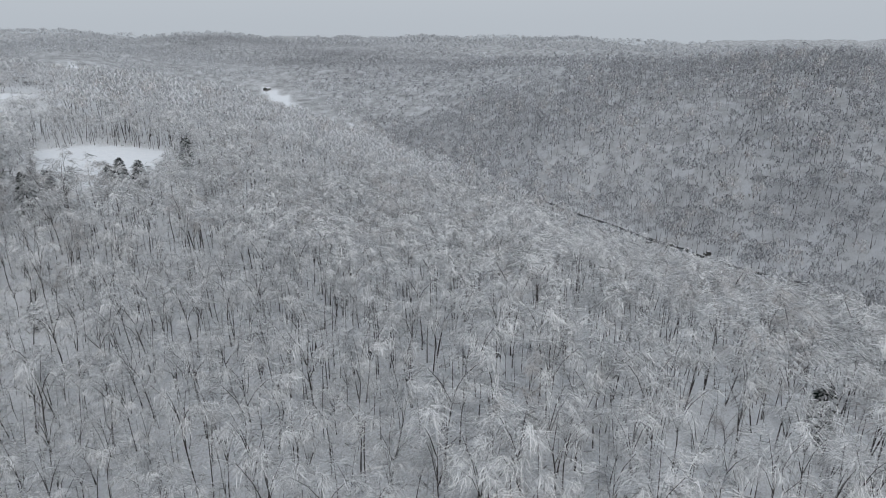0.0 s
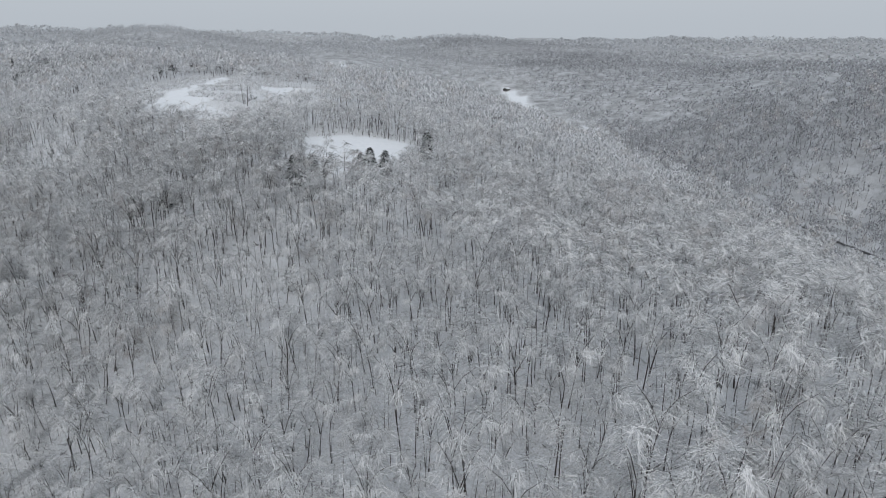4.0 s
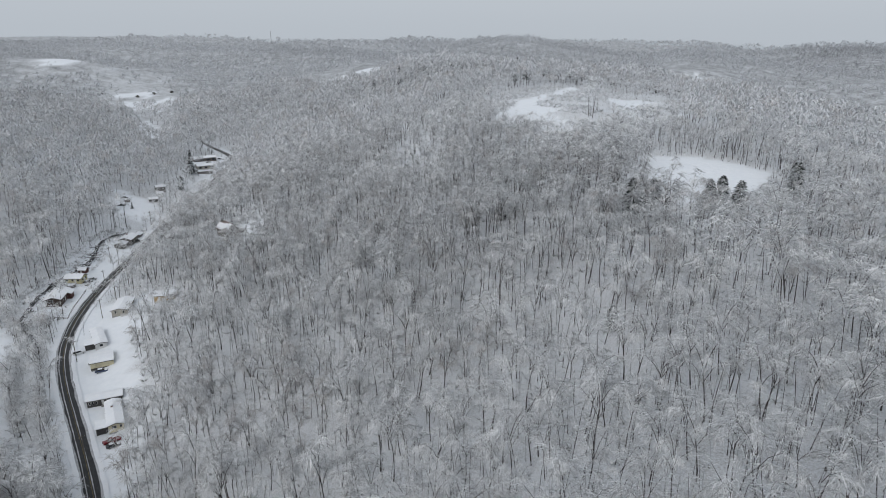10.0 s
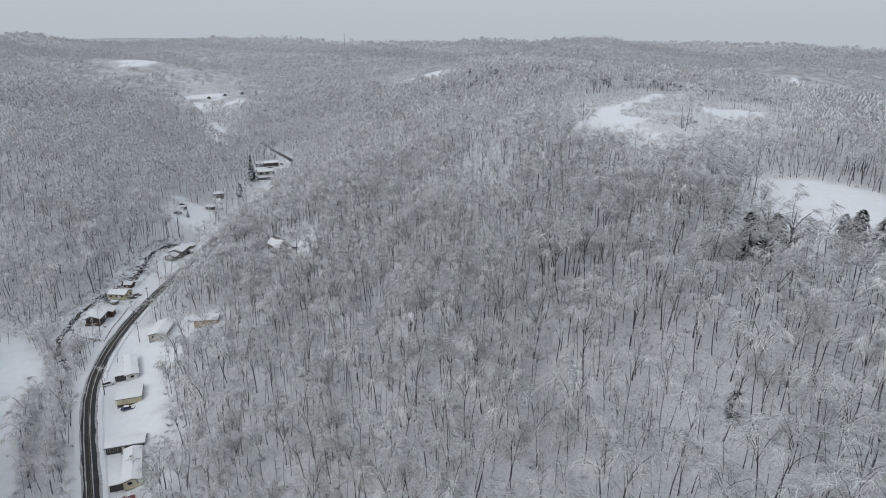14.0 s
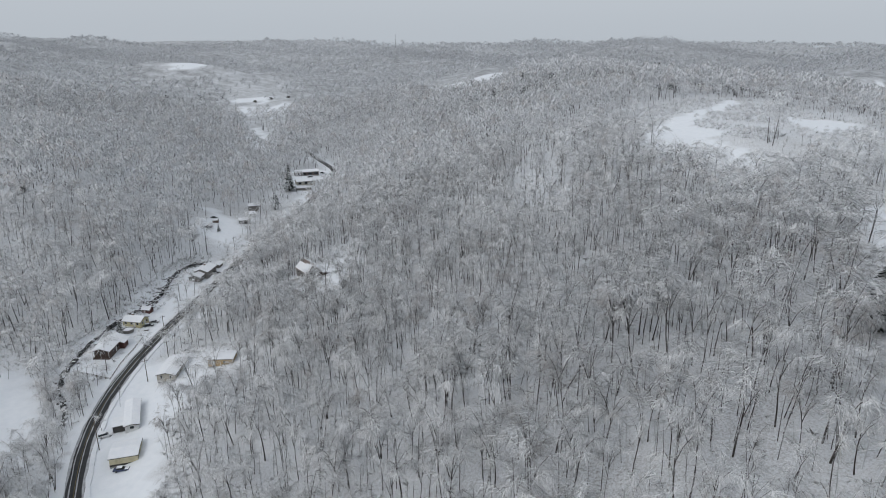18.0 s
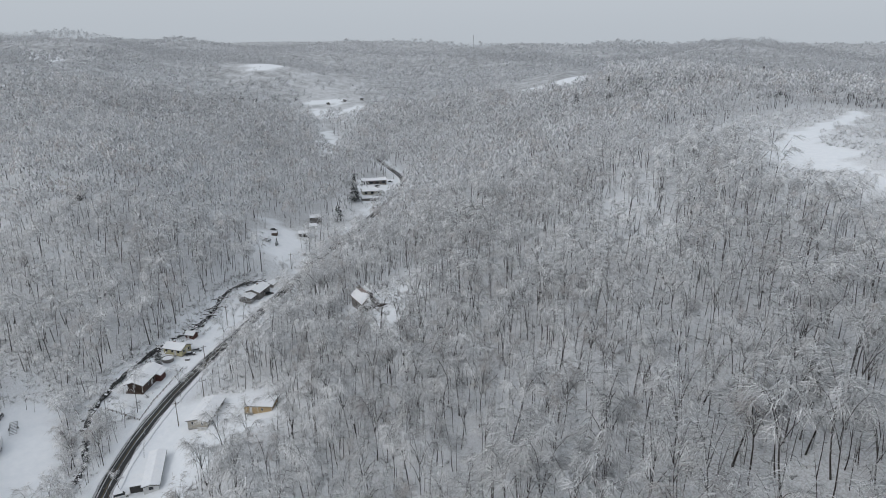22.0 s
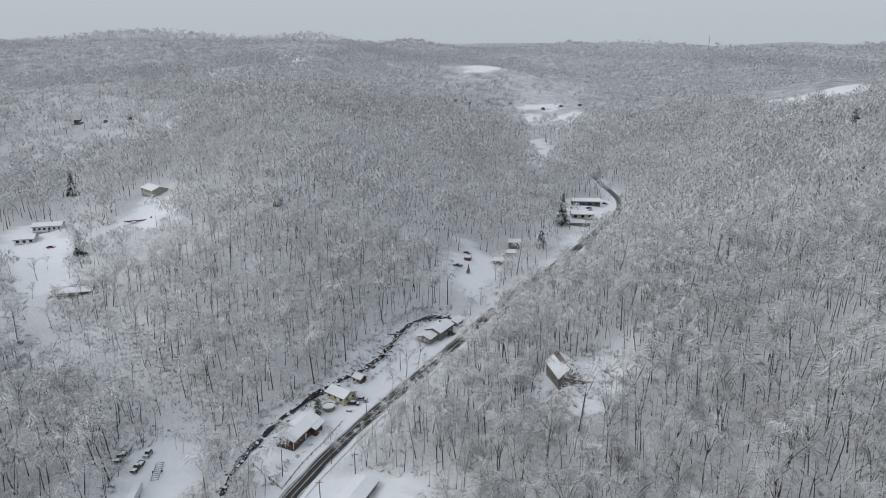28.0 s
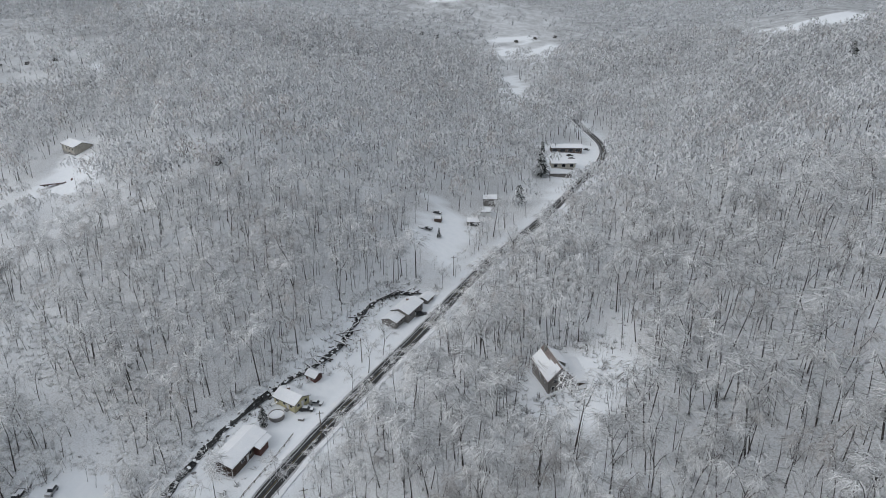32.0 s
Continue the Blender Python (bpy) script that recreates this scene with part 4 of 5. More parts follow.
road_line = resample(ROAD, 4.0)
road = tagged(new("road"), "wet black two-lane road with slush between wheel tracks", "road", kind="structure")
part("asphalt", ribbon("asphalt", road_line, -2.9, 2.9, 0.06, ASPHALT), ASPHALT, road)
for off, wide, wob in ((-2.7, 0.4, 0.5), (-1.5, 0.08, 0.22), (0.45, 0.1, 0.2), (2.55, 0.4, 0.5)):
    part("slush_strip", ribbon("slush%.1f" % off, road_line, off - wide / 2, off + wide / 2, 0.075, SLUSH, wob, drop=0.02), SLUSH, road)
part("centre_line", ribbon("line", road_line, -0.12, 0.02, 0.07, LINEPAINT, drop=0.01), LINEPAINT, road)
for side in (-1, 1):
    part("snow_bank", ribbon("bank%d" % side, road_line, side * 3.6 - 0.5, side * 3.6 + 0.5, 0.28, SNOW, 0.5, drop=0.6), SNOW, road)

creek_line = resample(CREEK[4:], 3.0)
creek = tagged(new("creek"), "narrow dark creek with rocky snow-edged banks", "water", kind="structure")
part("water_surface", ribbon("water", creek_line, -0.36, 0.36, 0.55, WATER, 1.3, hug=True, drop=0.1), WATER, creek)

east_line = resample(EAST_CREEK[1:5], 12.0)
east_creek = tagged(new("creek"), "dark creek at the foot of the far hillside", "water", kind="structure")
part("water_surface", ribbon("east", east_line, -1.2, 1.0, 0.4, WATER, 2.2, hug=True, drop=0.3), WATER, east_creek)


def creek_rocks():
    rng = random.Random(5)
    bm = bmesh.new()
    for p in creek_line:
        for _ in range(5):
            r = rng.uniform(0.25, 0.8)
            x, y = p.x + rng.uniform(-2.6, 2.6), p.y + rng.uniform(-2.6, 2.6)
            m = pose(x, y, float(ground_z(x, y)) + 0.1, rng.uniform(0, 90), 0, rng.uniform(0, 360)) @ Matrix.Diagonal((r, r * rng.uniform(0.6, 1), r * rng.uniform(0.4, 0.7), 1))
            bmesh.ops.create_icosphere(bm, subdivisions=1, radius=1.0, matrix=m)
    caps = bmesh.new()
    for p in creek_line:
        for _ in range(4 if fractal(np.array(p.x), np.array(p.y), 16, 191, 2) > -0.1 else 1):
            r = rng.uniform(0.35, 0.95)
            x, y = p.x + rng.uniform(-1.3, 1.3), p.y + rng.uniform(-1.3, 1.3)
            m = pose(x, y, float(ground_z(x, y)) + 0.3, 0, 0, rng.uniform(0, 360)) @ Matrix.Diagonal((r, r * rng.uniform(0.6, 1), r * rng.uniform(0.45, 0.7), 1))
            bmesh.ops.create_icosphere(caps, subdivisions=1, radius=1.0, matrix=m)
    tagged(part("snowy_rocks", caps, SNOW, None), "snow-capped rocks and ice shelves along the creek", "rocks", kind="stuff")
    ob = part("creek_rocks", bm, ROCK, None)
    tagged(ob, "dark wet rocks along the creek bed", "rocks", kind="stuff")


creek_rocks()


def fallen_logs():
    rng = random.Random(21)
    for k in range(16):
        p = creek_line[rng.randrange(len(creek_line) // 2, len(creek_line) - 1)]
        a, half = rng.uniform(0, 6.28), rng.uniform(2.5, 5.0)
        log = new("fallen_log")
        log.matrix_basis = pose(p.x, p.y, float(ground_z(p.x, p.y)) + 1.1, 0, rng.uniform(-5, 5), math.degrees(a))
        tagged(log, "snow-capped fallen log lying across the creek", "log", "fallen logs over the creek")
        part("stem", rod(bmesh.new(), (-half, 0, 0), (half, 0, 0), 0.2, 7), BARK, log)
        part("snow_cap", box(-half * 0.95, -0.14, 0.15, half * 0.95, 0.14, 0.3, 0.04), SNOW, log)


fallen_logs()


def outcrop(x, y, size, seed):
    """A ledge of stacked dark rock with snow on its shelves."""
    rng = random.Random(seed)
    o = new("rock_outcrop")
    o.matrix_basis = pose(x, y, float(ground_z(x, y)), 0, 0, rng.uniform(0, 360)) @ Matrix.Diagonal((size, size, size, 1))
    tagged(o, "dark layered rock ledge capped with snow on the slope", "rock", "rock ledges on the slopes")
    for k in range(4):
        w, d, z = rng.uniform(0.9, 1.6) - k * 0.15, rng.uniform(0.6, 1.0) - k * 0.1, 0.45 * k - 0.3
        ox, oy = rng.uniform(-0.4, 0.4), rng.uniform(-0.3, 0.3)
        bm = box(ox - w, oy - d, z, ox + w, oy + d, z + 0.48, 0.1)
        for v in bm.verts:
            v.co += Vector((rng.uniform(-0.12, 0.12), rng.uniform(-0.12, 0.12), rng.uniform(-0.07, 0.07)))
        slab = part("slab", bm, ROCK, o)
        if k % 2:
            bm = box(ox - w * 0.85, oy - d * 0.8, z + 0.46, ox + w * 0.8, oy + d * 0.75, z + 0.58, 0.05)
            part("snow_cap", bm, SNOW, slab)


for k, (x, y, size) in enumerate(((-399, 353, 2.2), (-762, 343, 2.6), (-689, 340, 1.6), (-731, 381, 1.9), (-742, 362, 1.4), (-716, 796, 2.2), (-696, 801, 2.6), (-675, 861, 2.2), (-700, 842, 2.4), (-620, 903, 2.0), (-607, 928, 2.0), (-628, 875, 1.8),
                                  (384, 240, 1.6), (388, 226, 1.8), (391, 214, 1.4), (380, 256, 1.3), (394, 200, 1.7))):
    outcrop(x, y, size, k)


# ---- houses ----
def window(parent, x, y, z, w, h, face, frame=TRIM):
    """face: the way it looks, +x, -x, +y or -y of its house."""
    s = 1 if face[0] == "+" else -1
    if face[1] == "y":
        f, g = (x - w / 2, y, z - h / 2, x + w / 2, y + s * 0.06, z + h / 2), (x - w / 2 + 0.07, y, z - h / 2 + 0.07, x + w / 2 - 0.07, y + s * 0.075, z + h / 2 - 0.07)
    else:
        f, g = (x, y - w / 2, z - h / 2, x + s * 0.06, y + w / 2, z + h / 2), (x, y - w / 2 + 0.07, z - h / 2 + 0.07, x + s * 0.075, y + w / 2 - 0.07, z + h / 2 - 0.07)
    ob = part("window", box(*f), frame, parent)
    part("pane", box(*g), GLASS, ob)


def gable_roof(parent, length, width, eave, ridge, over, thick, mat, x_shift=0.0, y_shift=0.0, edge=DARKTRIM, axis="x", under=True):
    half = width / 2 + over
    low = eave - (ridge - eave) * over / (width / 2)
    a, b = -length / 2 - over + x_shift, length / 2 + over + x_shift
    if axis == "y":
        a, b = -length / 2 - over + y_shift, length / 2 + over + y_shift
    mid = y_shift if axis == "x" else x_shift
    prof = [(mid - half, low), (mid, ridge), (mid + half, low), (mid + half, low + thick), (mid, ridge + thick * 1.15), (mid - half, low + thick)]
    roof = part("roof", extrude(prof, a, b, axis), mat, parent)
    if under:
        prof = [(mid - half - 0.04, low - 0.18), (mid, ridge - 0.18), (mid + half + 0.04, low - 0.18), (mid + half + 0.04, low - 0.004), (mid, ridge - 0.004), (mid - half - 0.04, low - 0.004)]
        part("fascia", extrude(prof, a - 0.04, b + 0.04, axis), edge, roof)
    return roof


def walls(parent, length, width, eave, ridge, mat, x_shift=0.0, y_shift=0.0, axis="x", name="wall"):
    w = width / 2
    mid = y_shift if axis == "x" else x_shift
    along_ = x_shift if axis == "x" else y_shift
    return part(name, extrude([(mid - w, -0.3), (mid + w, -0.3), (mid + w, eave - 0.2), (mid, ridge - 0.2), (mid - w, eave - 0.2)], along_ - length / 2, along_ + length / 2, axis), mat, parent)


def house(name, label, x, y, turn, length, width, eave, ridge, wall_mat, windows=(), doors=(), chimney=None, over=0.45, snow=0.28, footing=True, group="houses along the road", lift=0.0, category="house"):
    h = base(name, label, category, x, y, turn, group, lift)
    if footing:
        part("foundation", box(-length / 2 + 0.05, -width / 2 + 0.05, -2.2, length / 2 - 0.05, width / 2 - 0.05, 0.25), BLOCKWORK, h)
    walls(h, length, width, eave, ridge, wall_mat)
    gable_roof(h, length, width, eave, ridge, over, snow, SNOW)
    for wx, wy, wz, ww, wh, face in windows:
        window(h, wx, wy, wz, ww, wh, face)
    for dx, dy, face in doors:
        s = 1 if face[0] == "+" else -1
        d = part("door", box(dx - 0.45, dy, 0.15, dx + 0.45, dy + s * 0.07, 2.2) if face[1] == "y" else box(dx, dy - 0.45, 0.15, dx + s * 0.07, dy + 0.45, 2.2), TRIM if wall_mat is not WHITE else GREYBOARD, h)
        part("step", box(dx - 0.7, dy, -0.3, dx + 0.7, dy + s * 1.1, 0.1) if face[1] == "y" else box(dx, dy - 0.7, -0.3, dx + s * 1.1, dy + 0.7, 0.1), BLOCKWORK, h)
    if chimney:
        cx, cy, top = chimney
        c = part("chimney", box(cx - 0.4, cy - 0.35, eave - 0.4, cx + 0.4, cy + 0.35, top), BRICK, h)
        part("chimney_cap", box(cx - 0.48, cy - 0.43, top, cx + 0.48, cy + 0.43, top + 0.14), SNOW, c)
    return h


def sides(length, width, z, n, w=1.1, h=1.1, faces=("-y", "+y")):
    out = []
    for f in faces:
        s = 1 if f[0] == "+" else -1
        if f[1] == "y":
            out += [((k + 0.5) / n * length - length / 2, s * width / 2, z, w, h, f) for k in range(n)]
        else:
            out += [(s * length / 2, (k + 0.5) / n * width - width / 2, z, w, h, f) for k in range(n)]
    return out


def brown_house():
    h = base("house", "long brown-sided house with snowy low roof and end porch", "house", -250.7, 276, 115, "houses along the road")
    part("foundation", box(-6.0, -3.4, -2.2, 7.6, 3.4, 0.25), BLOCKWORK, h)
    walls(h, 13.6, 7.0, 3.5, 4.7, BROWN, x_shift=0.9)
    gable_roof(h, 15.4, 7.2, 3.5, 4.7, 0.5, 0.32, SNOW)
    porch = part("porch_floor", box(-7.7, -3.4, -0.8, -5.95, 3.4, 0.3), BROWN, h)
    for y in (-3.3, 0, 3.3):
        part("porch_post", box(-7.65, y - 0.07, 0.3, -7.5, y + 0.07, 3.3), TRIM, porch)
    for k in range(9):
        part("baluster", box(-7.62, -3.0 + k * 0.75, 0.3, -7.54, -2.92 + k * 0.75, 1.2), BROWN, porch)
    for w in [(-5.92, 0.9, 1.9, 1.2, 1.1, "-x"), (-3, -3.5, 1.9, 1.3, 1.1, "-y"), (0.5, -3.5, 1.9, 1.3, 1.1, "-y"), (-2, 3.5, 1.9, 1.3, 1.1, "+y"), (3, 3.5, 1.9, 1.3, 1.1, "+y")]:
        window(h, *w)
    part("wing", box(2.2, -5.6, -0.6, 6.2, -3.45, 2.5), REDWOOD, h, "red-brown front wing")
    part("wing_roof", extrude([(-6.0, 2.55), (-3.2, 3.55), (-3.2, 3.85), (-6.0, 2.85)], 1.7, 7.8), SNOW, h)
    part("door", box(-1.3, -3.58, 0.2, -0.4, -3.45, 2.2), TRIM, h)


def yellow_house():
    house("house", "small yellow-sided house with snowy roof beside a pool", -260.3, 300, 12, 9.0, 6.4, 2.7, 4.1, YELLOW,
          sides(9, 6.4, 1.6, 3) + sides(9, 6.4, 1.6, 2, faces=("+x", "-x")), [(1.4, -3.2, "-y"), (4.5, 0.2, "+x")], (-1.5, 0.5, 4.9))


def creekside_house():
    h = house("house", "dark-walled house with two snowy roofs and a driveway", -274.2, 363, 107, 11.5, 7.6, 3.4, 4.8, GREYBOARD,
              sides(11.5, 7.6, 1.9, 3) + [(-5.75, 1.5, 3.0, 1.0, 0.9, "-x")], [(0, -3.8, "-y")], (2, 1, 5.6))
    w = walls(h, 6.5, 6.2, 2.3, 3.3, GREYBOARD, x_shift=-8.8, y_shift=1.0, name="wing")
    gable_roof(h, 6.5, 6.2, 2.3, 3.3, 0.4, 0.3, SNOW, x_shift=-8.6, y_shift=1.0)
    for x in (-10.6, -8.2):
        window(h, x, -2.1, 1.3, 1.0, 0.9, "-y")


def tan_house():
    h = house("mobile_home", "tan mobile home with rounded snow-covered roof and steps", -208.3, 269.3, 115, 15.0, 7.0, 2.7, 3.5, TAN,
              sides(15, 7, 1.6, 4, 0.9, 1.2) + sides(15, 7, 1.6, 2, 0.8, 1.3, ("-x",)), [(-3.4, -3.5, "-y")])
    deck = part("deck", box(-9.2, -3.6, -0.4, -7.6, -0.6, 0.35), TRIM, h, "small white-railed deck")
    for y in (-3.5, -2.1, -0.7):
        part("rail_post", box(-9.15, y - 0.05, 0.35, -9.05, y + 0.05, 1.25), TRIM, deck)
    part("hand_rail", box(-9.16, -3.55, 1.2, -9.04, -0.65, 1.3), TRIM, deck)


def board_shed():
    h = house("outbuilding", "unfinished sheathing-board outbuilding with flat snowy roof", -191, 278.6, 25, 10.0, 6.6, 2.9, 3.3, OSB,
              [(1.5, -3.3, 1.5, 0.8, 0.9, "-y")], [(-2.5, -3.3, "-y")], category="outbuilding")
    for x in (-4.9, 0, 4.9):
        part("corner_board", box(x - 0.08, -3.36, 0, x + 0.08, -3.27, 2.8), TRIM, h)


def long_trailer():
    h = house("mobile_home", "narrow white trailer home with snow-covered roof and carport", -199.3, 240.5, 135, 17.5, 4.4, 2.6, 3.0, WHITE,
              sides(17.5, 4.4, 1.6, 5, 0.8, 1.0) + sides(17.5, 4.4, 1.6, 1, 1.4, 1.1, ("-x",)), [(2, 2.2, "+y")])
    c = part("carport_roof", box(-7.6, 2.3, 2.35, -1.8, 6.2, 2.65, 0.06), SNOW, h)
    for x in (-7.4, -2.0):
        part("carport_post", box(x - 0.06, 6.0, -0.4, x + 0.06, 6.12, 2.35), TRIM, c)
    # added dark sheet near the front paints the shade inside the carport
    part("carport_shade", box(-7.0, 2.3, -0.3, -6.9, 6.1, 2.3), DARKWALL_AND_SHADE, h)


def cream_building():
    h = house("outbuilding", "cream-sided square building with flat snow-covered roof", -184.5, 223.8, 38, 8.4, 9.4, 2.7, 3.15, CREAM,
              [(4.2, -2, 1.6, 0.9, 0.9, "+x")], [(-4.2, 1.5, "-x")], over=0.25, category="building")
    part("base_board", box(-4.23, -4.76, -0.3, 4.23, -4.69, 0.35), DARKTRIM, h)


def dark_row():
    h = house("mobile_home", "low dark-sided trailer with snow-laden roof and white windows", -166, 201.2, 35, 11.6, 5.0, 2.5, 2.95, DARKWALL_AND_SHADE,
              [(-4.9, -2.5, 1.3, 0.7, 1.2, "-y"), (-3.9, -2.5, 1.3, 0.7, 1.2, "-y"), (-2.6, -2.5, 1.3, 0.6, 1.2, "-y"), (1.2, -2.5, 1.4, 1.0, 0.9, "-y"), (4, -2.5, 1.4, 1.0, 0.9, "-y")], [(-0.6, -2.5, "-y")])


def white_house():
    h = house("mobile_home", "white trailer home with snowy roof, carport and low deck", -155.6, 192.6, 131, 17.5, 4.8, 2.6, 3.2, CREAM,
              sides(17.5, 4.8, 1.6, 4, 0.9, 1.0) + [(-8.75, 0.6, 1.6, 1.5, 1.1, "-x"), (-8.75, -1.5, 1.6, 0.7, 1.1, "-x")], [(-3, 2.4, "+y")], (3, 0.4, 4.0))
    c = part("carport_roof", box(-9.2, 2.5, 2.4, -3.4, 6.4, 2.72, 0.06), SNOW, h)
    for x in (-9.0, -3.6):
        part("carport_post", box(x - 0.06, 6.15, -0.4, x + 0.06, 6.27, 2.4), TRIM, c)
    # this carport's inner shade, again painted as a dark sheet
    part("carport_shade", box(-8.4, 2.5, -0.3, -8.3, 6.2, 2.35), DARKWALL_AND_SHADE, h)


def barn():
    # no real windows: four wide dark panes paint the open front's shade
    house("barn", "long white-roofed barn, dark panes for its shaded open front, below the road bend", -344, 573, 43, 20.5, 7.5, 3.3, 4.6, BROWN,
          sides(20.5, 7.5, 1.5, 4, 3.6, 2.2, ("-y",)), [], group="far farm buildings", category="barn")
    house("barn", "broad pale farm building with snowy roof and dark doors", -327.5, 545.5, 45, 15.0, 8.0, 3.0, 4.3, TAN,
          sides(15, 8, 1.5, 3, 2.4, 1.9, ("-y",)), [], group="far farm buildings", category="barn")
    house("shed", "low grey shed with snowy roof", -319.5, 532, 45, 13.0, 4.6, 2.2, 2.8, GREYBOARD, sides(11, 4, 1.2, 3, 1.2, 1.0, ("-y",)), [], group="far farm buildings", category="shed")
    house("shed", "weathered grey shed under snow beside the woods", -320.5, 467, 45, 7.0, 5.0, 4.2, 5.4, GREYBOARD, sides(6, 4.6, 1.3, 2, faces=("-y",)), [], group="sheds up the hollow", category="shed")
    house("shed", "small white shed with snowy roof", -313.5, 455.5, 45, 5.0, 4.0, 2.6, 3.8, WHITE, [(0.8, -1.8, 1.2, 0.8, 0.8, "-y")], [(-1, -1.8, "-y")], group="sheds up the hollow", category="shed")
    # the pane on this closed wall stands for shade in an open front
    house("shed", "snow-covered shed, dark pane for its shaded open front, beside the parking lot", -309.5, 441.5, 40, 6.0, 4.4, 2.4, 3.4, DARKWALL_AND_SHADE, [(0, -2, 1.0, 3.0, 1.8, "-y")], [], group="sheds up the hollow", category="shed")
    house("shed", "small red shed with snowy gable roof", -265.6, 312.3, 12, 4.0, 3.4, 2.1, 3.1, REDWOOD, [(1.2, -1.7, 1.2, 0.6, 0.6, "-y")], [(-0.6, -1.7, "-y")], category="shed")
    house("shed", "low grey shed beside the creekside house", -276.5, 375.5, 107, 5.4, 4.4, 2.0, 2.8, GREYBOARD, [(-2.5, 0, 1.1, 0.8, 0.8, "-x")], [(0, -2, "-y")], category="shed")


def hollow_houses():
    house("house", "long white house with snowy roof and dark porch front", -517, 261, 62, 16.0, 8.0, 3.2, 4.6, WHITE, sides(16, 8, 1.6, 6, 1.4, 1.5, ("-y",)), [(1, -4, "-y")], (2, 1, 5.5), group="houses in the side hollow")
    house("garage", "white gabled garage with snow-covered roof", -509, 247, 62, 10.5, 7.5, 2.8, 4.6, WHITE, sides(10.5, 7.5, 1.3, 3, 1.8, 1.7, ("-y",)), [], group="houses in the side hollow", category="garage")
    house("house", "tan house with broad snow roof on the wooded slope", -500, 320, 5, 16.0, 10.0, 3.6, 5.4, TAN, sides(16, 10, 2.0, 4, 1.3, 1.3, ("-y",)), [(2, -5, "-y")], group="houses in the side hollow")
    house("house", "low weathered house with grey snowy roof among trees", -407, 248, 62, 15.0, 7.0, 2.2, 3.4, GREYBOARD, sides(13, 7, 1.4, 4, faces=("-y",)), [(1, -3.5, "-y")], group="houses in the side hollow")
    for x, y, turn, label in ((456, 1022, 40, "dark-walled house with snowy roof up the far valley"), (404, 776, 120, "small snow-roofed house by the valley lane"), (412, 762, 70, "grey cottage with snowy roof by the valley lane"), (420, 812, 30, "low snow-roofed house beside the valley lane")):
        house("house", label, x, y, turn, 12.0, 7.5, 2.9, 4.6, DARKWALL_AND_SHADE if y > 1000 else GREYBOARD, sides(12, 7.5, 1.6, 3), [(0, -3.75, "-y")], group="houses in the far valley")
    t = base("trailer", "long rust-red flatbed trailer half buried in snow", "trailer", -465, 297.5, 68)
    part("bed", box(-7.5, -1.3, 0.7, 7.5, 1.3, 1.1), REDWOOD, t)
    part("snow_cover", box(-7.3, -1.2, 1.1, 3.5, 1.2, 1.35, 0.08), SNOW, t)
    part("headboard", box(6.6, -1.3, 1.1, 7.4, 1.3, 2.3), REDWOOD, t)
    for x in (-5.5, -4.2, 5.0):
        for y in (-1.1, 1.1):
            part("wheel", rod(bmesh.new(), (x, y - 0.14, 0.45), (x, y + 0.14, 0.45), 0.48, 12), TYRE, t)


